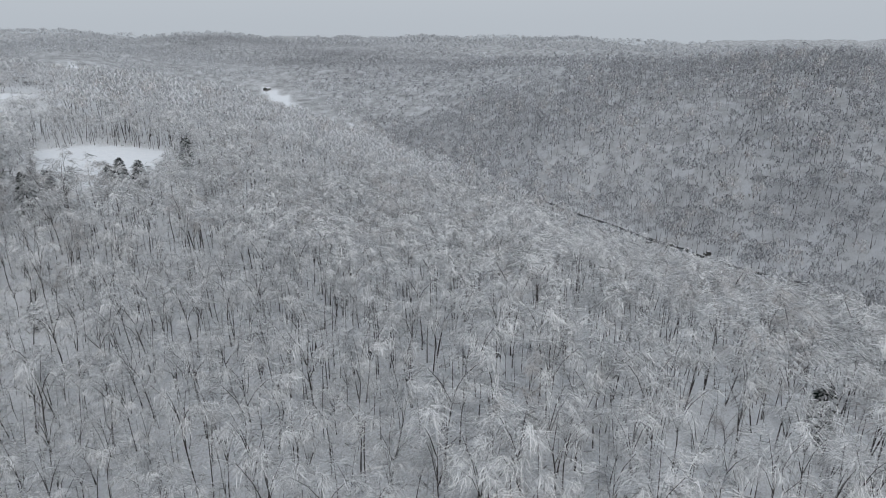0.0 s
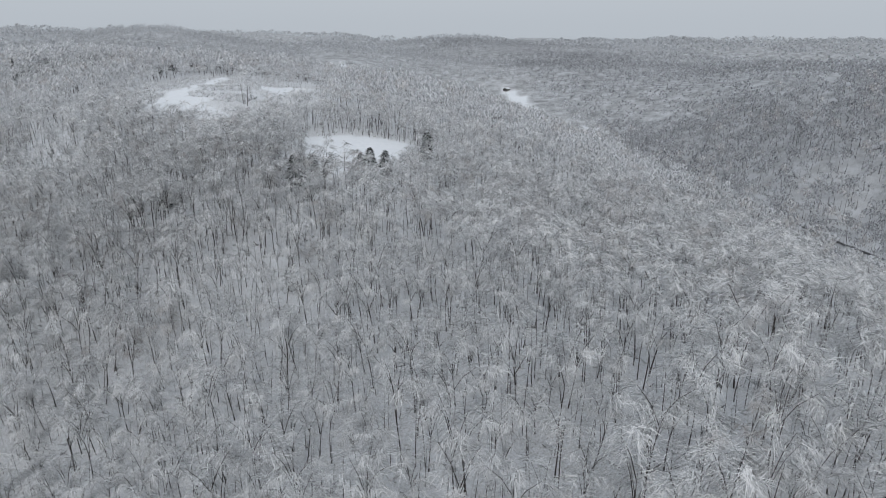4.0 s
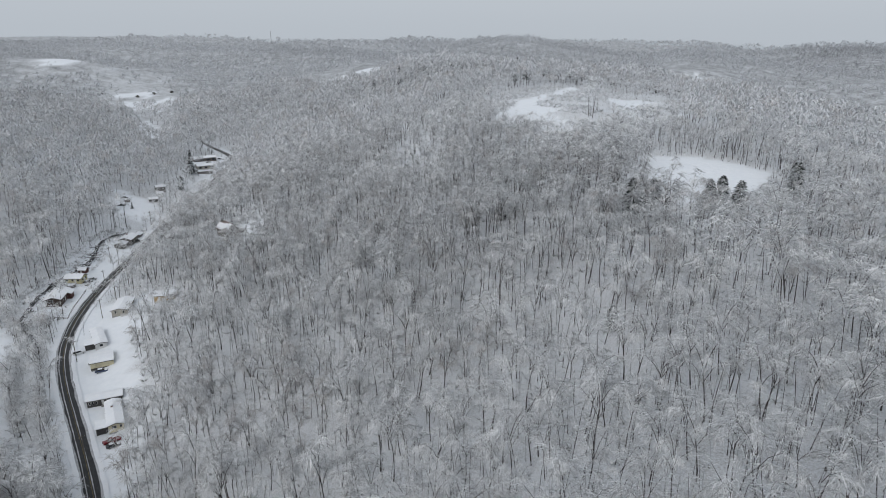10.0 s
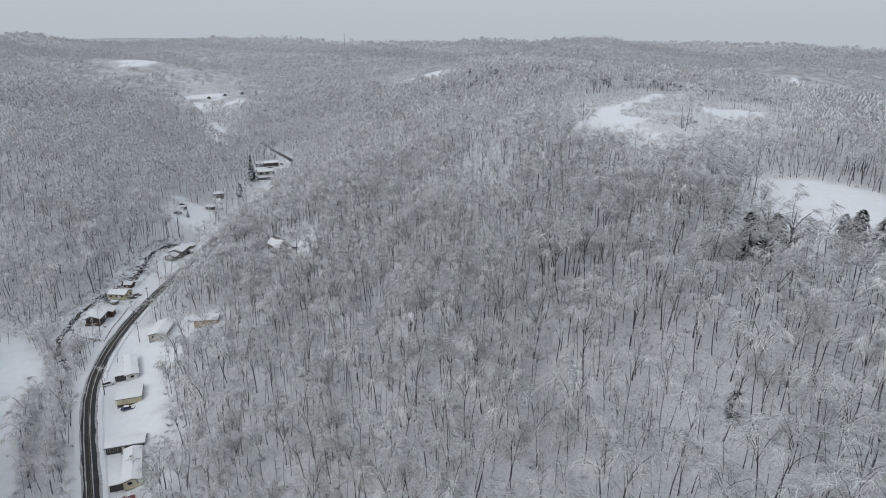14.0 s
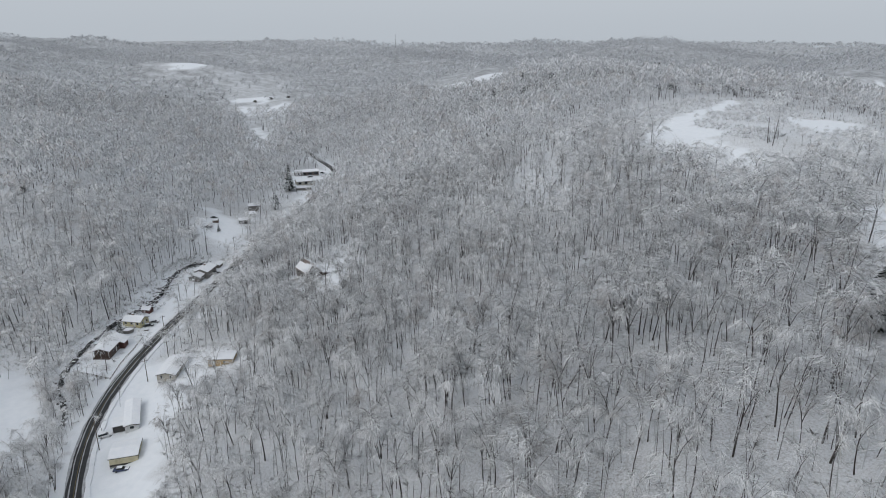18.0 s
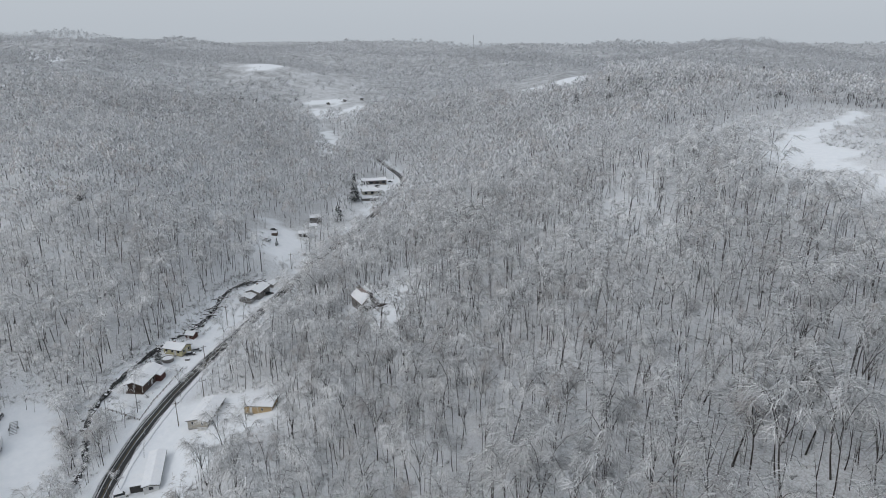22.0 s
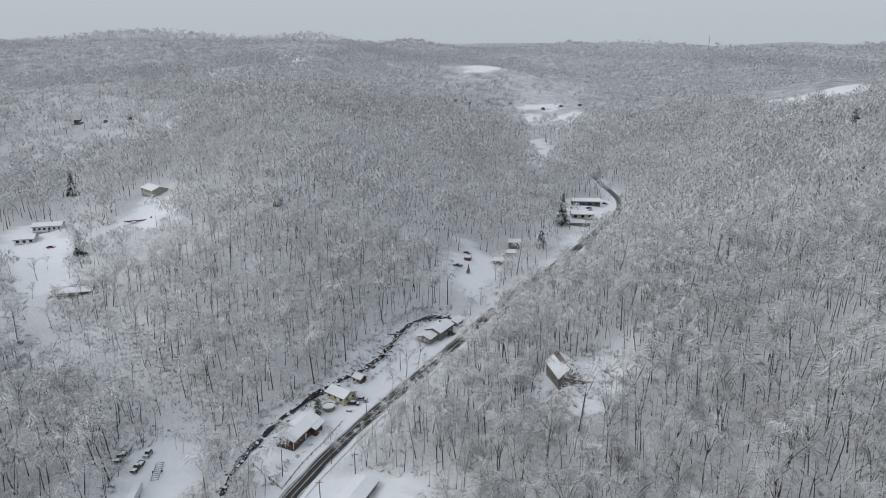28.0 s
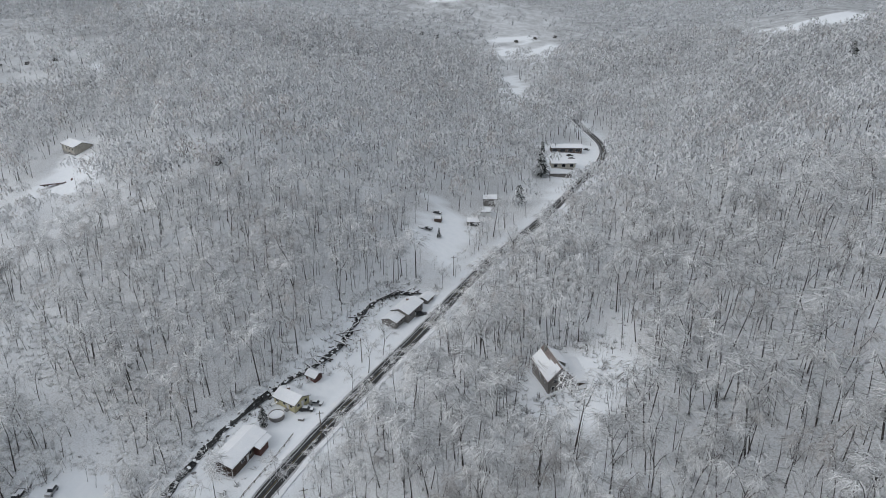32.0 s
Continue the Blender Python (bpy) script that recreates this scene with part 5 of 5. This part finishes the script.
def cabin():
    h = base("house", "steep-gabled grey wooden house with bare brown roof streak", "house", -195.3, 348.9, 148, "houses along the road")
    h.matrix_basis = h.matrix_basis @ Matrix.Diagonal((0.9, 0.87, 0.95, 1))
    part("foundation", box(-6.8, -4.25, -3.4, 6.8, 4.25, 0.2), BLOCKWORK, h)
    walls(h, 13.8, 8.7, 3.7, 7.8, GREYBOARD)
    gable_roof(h, 13.8, 8.7, 3.7, 7.8, 0.5, 0.2, SHINGLE, under=False)
    fall = 4.1 / 4.35

    def sheet(y0, y1, x0, x1, thick=0.2):
        part("roof_snow", extrude([(y, 8.03 - abs(y) * fall + up) for y, up in ((y0, 0), (y1, 0), (y1, thick), (y0, thick))], x0, x1), SNOW, h)

    sheet(4.7, 1.5, -7.2, 7.2)
    sheet(1.52, 0.5, -7.2, -3.8)
    sheet(1.52, 1.0, -3.8, -0.5)
    sheet(-0.1, -4.7, -7.2, 7.2)
    # shed dormer and the lean-to below it
    d = part("dormer", extrude([(-0.6, 6.9), (-3.3, 4.3), (-3.3, 6.4), (-0.6, 7.9)], -2.8, 4.6), GREYBOARD, h)
    part("dormer_roof", extrude([(-0.1, 8.25), (-3.9, 6.3), (-3.9, 6.55), (-0.1, 8.55)], -3.2, 5.0), SNOW, d)
    for x in (-1.2, 1.0, 3.2):
        window(h, x, -3.3, 5.5, 1.0, 0.9, "-y")
    part("lean_to", extrude([(-4.2, -1.2), (-12.6, -1.2), (-12.6, 1.5), (-4.2, 3.3)], -8.2, 6.4), BROWN, h)
    part("lean_to_roof", extrude([(-4.2, 3.35), (-13.6, 1.35), (-13.6, 1.6), (-4.2, 3.65)], -9.0, 6.8), SNOW, h)
    part("gutter", box(-9.0, -13.85, 1.1, 6.8, -13.58, 1.5), DARKTRIM, h, "dark eaves gutter")
    for y, z, w, hh in ((0, 5.9, 1.0, 1.0), (-1.9, 3.4, 1.1, 1.2), (1.9, 3.4, 1.1, 1.2), (0.2, 1.0, 1.6, 1.3), (2.6, 1.0, 1.1, 1.2)):
        window(h, -6.9, y, z, w, hh, "-x")
    for x in (-4, 0, 4):
        window(h, x, 4.35, 1.9, 1.1, 1.1, "+y")
    deck = part("deck", box(-10.6, -9.4, 0.7, -6.95, -2.2, 0.9), POLEWOOD, h, "raised wooden deck")
    for y in (-9.3, -7.0, -4.7, -2.4):
        part("deck_post", box(-10.55, y, -3.0, -10.4, y + 0.15, 1.8), POLEWOOD, deck)
    for z in (1.25, 1.72):
        part("deck_rail", box(-10.58, -9.4, z, -10.42, -2.2, z + 0.1), POLEWOOD, deck)
    # dark sheet added for the shade under the deck
    part("deck_shade", box(-10.35, -9.2, -2.5, -10.25, -2.4, 0.69), DARKWALL_AND_SHADE, deck, "dark sheet painted as shade under the deck")
    part("deck_snow", box(-10.35, -9.3, 0.9, -7.0, -2.3, 1.1, 0.05), SNOW, deck)
    part("chimney", box(4.4, 0.4, 6.2, 5.2, 1.2, 8.9), BLOCKWORK, h)


for build in (brown_house, yellow_house, creekside_house, tan_house, board_shed, long_trailer, cream_building, dark_row, white_house, barn, hollow_houses, cabin):
    build()


# ---- vehicles ----
def wheels(v, xs, y, r, wide=0.24):
    for x in xs:
        for s in (-1, 1):
            w = part("wheel", rod(bmesh.new(), (x, s * y - wide / 2, r), (x, s * y + wide / 2, r), r, 14), TYRE, v)
            part("rim", rod(bmesh.new(), (x, s * (y + wide / 2) - 0.02, r), (x, s * (y + wide / 2) + 0.02, r), r * 0.6, 10), STEEL, w)


def car(name, label, x, y, turn, col, long=4.6, snowy=True, suv=False, group="parked cars", lift=0.0):
    v = base(name, label, "car", x, y, turn, group, lift)
    h, r = long / 2, 0.33
    hood = 0.98 if suv else 0.86
    roof = 1.72 if suv else 1.42
    body = [(-h, 0.35), (h - 0.1, 0.32), (h, 0.6), (h - 0.12, hood - 0.12), (h * 0.42, hood), (-h * 0.72 if not suv else -h + 0.06, hood), (-h + 0.03, hood - 0.08)]
    part("body", extrude(body, -0.88, 0.88, "y", 0.06), col, v)
    back = -h + 0.15 if suv else -h * 0.62
    part("cabin", extrude([(back, hood - 0.01), (h * 0.4, hood - 0.01), (h * 0.12, roof - 0.05), (back + (0.2 if suv else 0.55), roof - 0.05)], -0.78, 0.78, "y", 0.14), GLASS, v, "dark windows")
    part("car_roof", box(back + (0.15 if suv else 0.5), -0.62, roof - 0.06, h * 0.14, 0.62, roof, 0.02), col, v)
    if snowy:
        part("snow_cover", box(back + 0.15, -0.66, roof, h * 0.16, 0.66, roof + 0.1, 0.04), SNOW, v)
        part("hood_snow", box(h * 0.45, -0.7, hood - 0.02, h - 0.2, 0.7, hood + 0.05, 0.03), SNOW, v)
    for s in (-1, 1):
        part("headlight", box(h - 0.12, s * 0.62 - 0.18, 0.58, h + 0.01, s * 0.62 + 0.18, 0.74), TRIM, v)
        part("tail_light", box(-h - 0.01, s * 0.68 - 0.14, 0.62, -h + 0.08, s * 0.68 + 0.14, 0.8), CAR_RED, v)
    wheels(v, (h * 0.62, -h * 0.6), 0.78, r)
    return v


def pickup(name, label, x, y, turn, col, long=5.6, bed_snow=True, group="parked cars", lift=0.0):
    v = base(name, label, "pickup truck", x, y, turn, group, lift)
    h = long / 2
    part("body", extrude([(-h, 0.5), (h - 0.1, 0.45), (h, 0.75), (h - 0.1, 1.08), (h * 0.38, 1.14), (-h * 0.12, 1.14), (-h * 0.12, 0.8), (-h, 0.8)], -0.95, 0.95, "y", 0.04), col, v)
    part("cabin", extrude([(-h * 0.12, 1.13), (h * 0.4, 1.13), (h * 0.22, 1.78), (-h * 0.08, 1.8)], -0.84, 0.84, "y", 0.12), GLASS, v, "dark windows")
    part("car_roof", box(-h * 0.09, -0.7, 1.76, h * 0.23, 0.7, 1.83, 0.02), col, v)
    for s in (-1, 1):
        part("bed_side", box(-h, s * 0.9 - 0.06, 0.78, -h * 0.12, s * 0.9 + 0.06, 1.16), col, v)
    part("tailgate", box(-h - 0.02, -0.9, 0.75, -h + 0.06, 0.9, 1.15), col, v)
    if bed_snow:
        part("bed_snow", box(-h + 0.07, -0.83, 0.79, -h * 0.14, 0.83, 1.02, 0.03), SNOW, v)
        part("snow_cover", box(-h * 0.09, -0.68, 1.83, h * 0.22, 0.68, 1.93, 0.04), SNOW, v)
        part("hood_snow", box(h * 0.42, -0.75, 1.12, h - 0.18, 0.75, 1.2, 0.03), SNOW, v)
    part("grille", box(h - 0.06, -0.6, 0.62, h + 0.015, 0.6, 0.95), DARKTRIM, v)
    for s in (-1, 1):
        part("headlight", box(h - 0.08, s * 0.76 - 0.14, 0.68, h + 0.02, s * 0.76 + 0.14, 0.92), TRIM, v)
    wheels(v, (h * 0.62, -h * 0.6), 0.84, 0.4, 0.28)
    return v


pickup("pickup_truck", "dark red pickup truck parked on the snow", -148.3, 181.2, 230, CAR_RED, bed_snow=False)
car("car", "black car with white snowy roof beside the pickup", -146.4, 179.5, 45, CAR_DARK)
car("suv", "white SUV half covered in snow beside the trailer", -200.5, 229.6, 55, CAR_WHITE, 4.7, True, True)
car("car", "dark blue car with snow on its roof by cream building", -180.4, 217.9, 32, CAR_BLUE, 4.8)
car("car", "dark sedan parked beside the yellow house", -254.2, 301.4, 42, CAR_DARK, 4.6)
car("car", "snow-topped grey sedan beside the yellow house", -254.6, 305.4, 38, CAR_SILVER, 4.5)
car("suv", "dark SUV in the driveway of the creekside house", -269.5, 366.3, 60, CAR_DARK, 4.6, False, True)
pickup("pickup_truck", "black pickup with snowy hood in the woodland lot", -317.3, 416, 205, CAR_DARK)
car("car", "snow-covered dark car at the edge of the lot", -327, 433, 20, CAR_DARK)
car("car", "red car parked in the snowy hollow yard", -484, 254.3, 60, CAR_RED, 4.6)
car("car", "dark red car under the evergreen beside the yard", -459, 257, -30, CAR_RED, 4.5, False)
car("car", "dark car in the barn yard", -335.5, 565.5, 60, CAR_DARK, 4.5)
car("car", "snow-topped car in the barn yard", -331.5, 561.5, 60, CAR_SILVER, 4.4)
car("car", "dark car near the road bend", -337, 588, 10, CAR_DARK, 4.3)
pickup("pickup_truck", "black work truck with snow on the hood and bed", -275.8, 226.4, -42, CAR_DARK, group="trucks in the snowy lot")
pickup("pickup_truck", "dark crew truck with snow on the hood and bed", -268.2, 229.0, -50, CAR_DARK, group="trucks in the snowy lot")
car("car", "small dark vehicle behind the trucks", -272.4, 233.6, -48, CAR_SILVER, 3.6, True, True, "trucks in the snowy lot")


def box_trailer():
    t = base("cargo_trailer", "white box trailer under snow, dark panel for its shaded open end", "trailer", -256.5, 224.2, -35, "trucks in the snowy lot")
    part("body", box(-4.0, -1.2, 0.7, 4.0, 1.2, 2.9, 0.05), CAR_WHITE, t)
    # the body is closed; a dark panel paints the shade of an open end
    part("door", box(4.0, -1.05, 0.85, 4.03, 1.05, 2.75), DARKWALL_AND_SHADE, t, "dark panel painted as the shaded open rear end")
    part("snow_cover", box(-3.95, -1.15, 2.9, 3.95, 1.15, 3.05, 0.05), SNOW, t)
    for x in (-0.7, 0.7):
        for s in (-1, 1):
            part("wheel", rod(bmesh.new(), (x, s * 1.05 - 0.12, 0.38), (x, s * 1.05 + 0.12, 0.38), 0.38, 12), TYRE, t)


def frame_rack():
    r = base("steel_rack", "bare steel trailer frame lying in snow", "frame", -263.3, 233.2, -30)
    for s in (-1, 1):
        part("side_rail", box(-4.6, s * 1.1 - 0.08, 0.45, 4.6, s * 1.1 + 0.08, 0.62), STEEL, r)
    for k in range(9):
        part("cross_bar", box(-4.4 + k * 1.1, -1.1, 0.48, -4.3 + k * 1.1, 1.1, 0.6), STEEL, r)
    for s in (-1, 1):
        part("wheel", rod(bmesh.new(), (0, s * 1.35 - 0.12, 0.36), (0, s * 1.35 + 0.12, 0.36), 0.36, 12), TYRE, r)


def pool():
    p = base("swimming_pool", "round above-ground pool with snowy cover and white rim", "pool", -257.6, 292.6, 0)
    bm = bmesh.new()
    bmesh.ops.create_cone(bm, cap_ends=False, segments=32, radius1=2.4, radius2=2.4, depth=1.5, matrix=pose(0, 0, 0.55))
    part("pool_wall", bm, GREYBOARD, p)
    bm = bmesh.new()
    bmesh.ops.create_cone(bm, cap_ends=True, segments=32, radius1=2.25, radius2=2.25, depth=0.1, matrix=pose(0, 0, 1.0))
    part("snowy_cover", bm, SNOW, p)
    bm = bmesh.new()
    for k in range(32):
        a, b = radians(k * 11.25), radians((k + 1) * 11.25)
        rod(bm, (2.4 * math.cos(a), 2.4 * math.sin(a), 1.32), (2.4 * math.cos(b), 2.4 * math.sin(b), 1.32), 0.12)
    part("rim", bm, TRIM, p)


def fence():
    f = new("yard_fence")
    tagged(f, "low wooden post-and-rail fence round the snowy front yard", "fence")
    line = [(-246.5, 257.2), (-230.0, 258.0), (-236.7, 269.3), (-241.7, 280.5), (-247.5, 292)]
    for a, b in zip(line, line[1:]):
        n = max(2, round(math.dist(a, b) / 2.4))
        pts = [(a[0] + (b[0] - a[0]) * k / n, a[1] + (b[1] - a[1]) * k / n) for k in range(n + 1)]
        pts = [(x, y, float(ground_z(x, y))) for x, y in pts]
        for p, q in zip(pts, pts[1:]):
            part("fence_post", box(p[0] - 0.08, p[1] - 0.08, p[2] - 0.3, p[0] + 0.08, p[1] + 0.08, p[2] + 1.1), POLEWOOD, f)
            for z in (0.5, 0.9):
                part("fence_rail", rod(bmesh.new(), (p[0], p[1], p[2] + z), (q[0], q[1], q[2] + z), 0.06, 5), POLEWOOD, f)


def dumpster():
    d = base("dumpster", "green dumpster beside the hollow lane", "dumpster", -373, 218, 30)
    part("bin", box(-0.9, -0.7, 0.1, 0.9, 0.7, 1.3, 0.05), GREEN, d)
    part("lid", box(-0.95, -0.75, 1.3, 0.95, 0.75, 1.4, 0.03), GREEN, d)


def lot_shelter():
    """A rounded half-barrel shelter; a dark plate paints the shade of an open end."""
    d = base("shelter", "small half-round brown shelter with snow on top", "shelter", -321.5, 428, 35)
    arc = [(2.0 * math.cos(radians(a)), 2.6 * math.sin(radians(a))) for a in range(0, 181, 20)]
    part("shell", extrude([(y, z - 0.2) for y, z in arc], -1.8, 1.8), BROWN, d)
    part("snow_cover", extrude([(y * 1.03, z * 1.03 - 0.15) for y, z in arc[2:8]], -1.75, 1.75), SNOW, d)
    # solid shell: the dark plate stands for shade inside
    part("end_shade", extrude([(y * 0.8, z * 0.8) for y, z in arc], -1.84, -1.78), DARKWALL_AND_SHADE, d, "dark plate painted as a shaded open end")


def bench():
    b = base("wooden_box", "snow-capped wooden box in the front yard", "box", -251.6, 297.5, 35)
    part("box_body", box(-0.9, -0.45, 0, 0.9, 0.45, 0.7, 0.03), GREYBOARD, b)
    part("snow_cap", box(-0.92, -0.47, 0.7, 0.92, 0.47, 0.85, 0.05), SNOW, b)


def utility_poles():
    spots = [(-150, 171), (-196.5, 223.5), (-214.5, 262), (-217, 276), (-240, 297), (-262, 330), (-282, 398), (-296, 450), (-325, 590)]
    for x, y in spots:
        p = base("utility_pole", "weathered wooden utility pole beside the road", "utility pole", x, y, 60, "utility poles along the road")
        bm = bmesh.new()
        bmesh.ops.create_cone(bm, cap_ends=True, segments=8, radius1=0.17, radius2=0.11, depth=10.5, matrix=pose(0, 0, 4.9))
        part("pole", bm, POLEWOOD, p)
        part("cross_arm", box(-1.1, -0.06, 9.2, 1.1, 0.06, 9.33), POLEWOOD, p)
        for k in (-0.9, 0, 0.9):
            part("insulator", rod(bmesh.new(), (k, 0, 9.33), (k, 0, 9.55), 0.05, 6), STEEL, p)


def radio_mast():
    m = base("radio_mast", "tall thin lattice radio mast on the far skyline", "radio mast", -1190, 2510, 0)
    top = 188 - m.matrix_basis.translation.z
    bm = bmesh.new()
    for k in range(3):
        a = radians(120 * k)
        rod(bm, (0.9 * math.cos(a), 0.9 * math.sin(a), -1), (0.5 * math.cos(a), 0.5 * math.sin(a), top), 0.28, 5)
    part("mast_legs", bm, STEEL, m)
    bm = bmesh.new()
    for z in range(0, int(top) - 4, 4):
        for k in range(3):
            a, b = radians(120 * k), radians(120 * k + 120)
            rod(bm, (0.85 * math.cos(a), 0.85 * math.sin(a), z), (0.8 * math.cos(b), 0.8 * math.sin(b), z + 4), 0.12, 4)
    part("mast_bracing", bm, STEEL, m)


for build in (box_trailer, frame_rack, pool, fence, dumpster, lot_shelter, bench, utility_poles, radio_mast):
    build()


# ---- evergreens, the dead tree and brush ----
def conifer_mesh(seed, round_top):
    rng = np.random.default_rng(seed)
    crown, trunk = Pile(), Pile()
    tube(trunk, [(0, 0, -0.6), (0.1, 0, 5), (0, 0.1, 11.2)], (0.25, 0.16, 0.04), 6, 0)
    for _ in range(620):
        h = rng.uniform(0.08, 1.0) if round_top else 0.08 + 0.92 * rng.integers(0, 17) / 16 + rng.normal() * 0.014
        r = (3.3 * math.sqrt(max(0.02, 1 - ((h - 0.45) / 0.56) ** 2)) if round_top else 3.8 * (1.03 - h)) * rng.uniform(0.35, 1.0)
        turn = rng.uniform(0, 2 * np.pi)
        p = np.array((0.3 * r * math.cos(turn), 0.3 * r * math.sin(turn), h * 12))
        way = np.array((math.cos(turn), math.sin(turn), rng.uniform(-0.25, 0.3)))
        blade(crown, p, way, max(0.6, r * 0.85), rng.uniform(0.35, 0.8), rng.uniform(0.1, 0.45), rng, 0)
    return [mesh_from(n, *p.arrays()[:2], [m]) for n, p, m in (("trunk", trunk, BARK), ("crown", crown, NEEDLE))]


CONIFERS = [conifer_mesh(40 + k, k % 2 == 0) for k in range(4)]


def conifer(x, y, size, kind, label, group="", z=None):
    t = new("evergreen_tree")
    for me in CONIFERS[kind]:
        new(me.name.split(".")[0], me).parent = t
    t.matrix_basis = pose(x, y, float(ground_z(x, y)) if z is None else z, 0, 0, 67 * (x + y) % 360) @ Matrix.Diagonal((size, size, size, 1))
    tagged(t, label, "evergreen", group)


for x, y, s, k in ((25, 276, 1.5, 0), (33, 281, 1.3, 2), (64, 304, 1.15, 0), (71, 302, 1.1, 2), (60, 307, 0.9, 0), (103, 336, 1.3, 2)):
    conifer(x, y, s, k, "dark snow-laden cedar at the edge of the white field", "cedars by the field")
for x, y, s, k in ((285, 735, 1.5, 1), (292, 742, 1.3, 3), (272, 728, 1.4, 1), (300, 738, 1.7, 1), (408, 798, 1.3, 1)):
    conifer(x, y, s, k, "tall dark evergreen in a clump on the far slope", "evergreen clump on the far slope")
conifer(-256.5, 287.5, 0.55, 0, "bushy snow-laden evergreen between two houses")
conifer(-326, 521, 1.75, 1, "big dark spruce beside the barns")
conifer(-309, 478, 1.0, 0, "dark spruce beside the sheds")
conifer(-575, 289, 1.5, 1, "pointed dark spruce beside the white house")
conifer(50, 63, 0.8, 0, "snow-covered cedar on the near slope")
conifer(138, 40, 1.2, 2, "snow-laden pine low on the slope")
conifer(-454, 262, 1.25, 1, "tall snowy spruce at the edge of the hollow yard")
conifer(-309, 416, 0.42, 1, "small snowy evergreen in the woodland lot")
conifer(14, 197, 0.7, 2, "snow-topped cedar among the frosted hardwoods")
conifer(-28, 285, 0.85, 0, "snow-topped cedar on the wooded slope")
rng = random.Random(9)
for k in range(26):
    x, y = rng.gauss(-150, 65), rng.gauss(800, 50)
    conifer(x, y, rng.uniform(1.25, 1.75), rng.choice((1, 3)), "dark pine rising above the frosted ridge woods", "pines on the ridge")


def dead_tree():
    pile = Pile()
    r = np.random.default_rng(3)
    tube(pile, [(0, 0, -0.5), (0.2, 0, 3), (0.1, 0.2, 6)], (0.35, 0.28, 0.18), 7, 0)
    for k in range(13):
        a, h = k * 2.4, r.uniform(2.0, 6.0)
        o = np.array((math.cos(a), math.sin(a), 0))
        p = np.array((0.1, 0.1, h))
        q = p + o * r.uniform(2, 3.4) + (0, 0, r.uniform(1.8, 3.6))
        tube(pile, [p, (p + q) / 2 + (0, 0, 0.5), q], (0.12, 0.08, 0.02), 4, 0)
        for _ in range(3):
            blade(pile, (p + q) / 2 + r.normal(size=3) * 0.3, o + r.normal(size=3) * 0.4 + (0, 0, 0.6), r.uniform(1, 2.4), 0.1, 0, r, 0)
    v, f = pile.arrays()[:2]
    t = new("bare_tree")
    new("trunk", mesh_from("trunk", v, f, [BARK])).parent = t
    t.matrix_basis = pose(38, 281, float(ground_z(38, 281))) @ Matrix.Diagonal((1.9, 1.9, 1.9, 1))
    tagged(t, "spreading dark bare tree standing before the white field", "tree")


dead_tree()


def brush():
    """Low frosted shrubs and saplings under the trees and along the creek."""
    kinds = []
    for seed in range(5):
        r = np.random.default_rng(600 + seed)
        p = Pile()
        for _ in range(12):
            a = r.uniform(0, 6.28)
            way = np.array((math.cos(a) * 0.7, math.sin(a) * 0.7, r.uniform(0.5, 1.3)))
            blade(p, np.array((r.normal() * 0.3, r.normal() * 0.3, 0)), way, r.uniform(1.2, 2.6), r.uniform(0.2, 0.45), r.uniform(0.1, 0.5), r, 2 if r.random() < 0.7 else 1, True)
        kinds.append(p.arrays())
    x, y = scatter((-420, 60, 160, 420), 6.4, 31)
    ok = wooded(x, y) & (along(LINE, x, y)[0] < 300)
    cx, cy = scatter((-310, 140, -130, 400), 2.6, 33)
    d = along(CREEK, cx, cy)[0]
    near = (d > 2.4) & (d < 7) & (along(ROAD, cx, cy)[0] > 6.5)
    hx, hy = scatter((-460, 190, -240, 300), 2.3, 37)
    by = (along(HOLLOW, hx, hy)[0] < 26) & (along(HOLLOW, hx, hy)[0] > 4) & ~clearing(hx, hy) & (along(CREEK, hx, hy)[0] > 2.5)
    ex, ey = scatter((-300, 130, -110, 420), 3.0, 39)
    edge = ~clearing(ex, ey) & (clearing(ex + 6, ey) | clearing(ex - 6, ey) | clearing(ex, ey - 6)) & (along(ROAD, ex, ey)[0] > 7)
    wx, wy = scatter((-216, 326, -164, 378), 2.2, 47)
    off = np.hypot(wx + 195, wy - 349)
    porch = (off > 8.0) & (off < 17) & ((wy < 346) | (wx < -200)) & (fractal(wx, wy, 9, 49, 2) > -0.3) | (off > 13) & (off < 26) & (fractal(wx, wy, 9, 49, 2) > 0.15)
    hx, by, hy = np.r_[hx, wx], np.r_[by, porch], np.r_[hy, wy]
    sx, sy = scatter((-100, 265, 120, 705), 3.4, 43)
    low = np.zeros(len(sx), bool)
    for name in ("ridge_scrub", "field_front"):
        low |= inside(SCRUB[name][1], sx, sy)
    low &= ~clearing(sx, sy) & (fractal(sx, sy, 26, 45, 2) > -0.55)
    x, y = np.r_[x[ok], cx[near], hx[by], ex[edge]], np.r_[y[ok], cy[near], hy[by], ey[edge]]
    trees = plant(kinds, x, y, 35, 0.6, 1.5)
    briars = plant(kinds, sx[low], sy[low], 36, 0.7, 1.7, False)
    tagged(grove("frosted_brush", trees, [BARK, LIMB, FROST]), "low frosted brush and saplings on the snowy ground", "brush", kind="stuff")
    tagged(grove("frosted_briars", briars, [BARK, LIMB, MID_FROST]), "frosted briars and young growth round the ridge fields", "brush", kind="stuff")


brush()
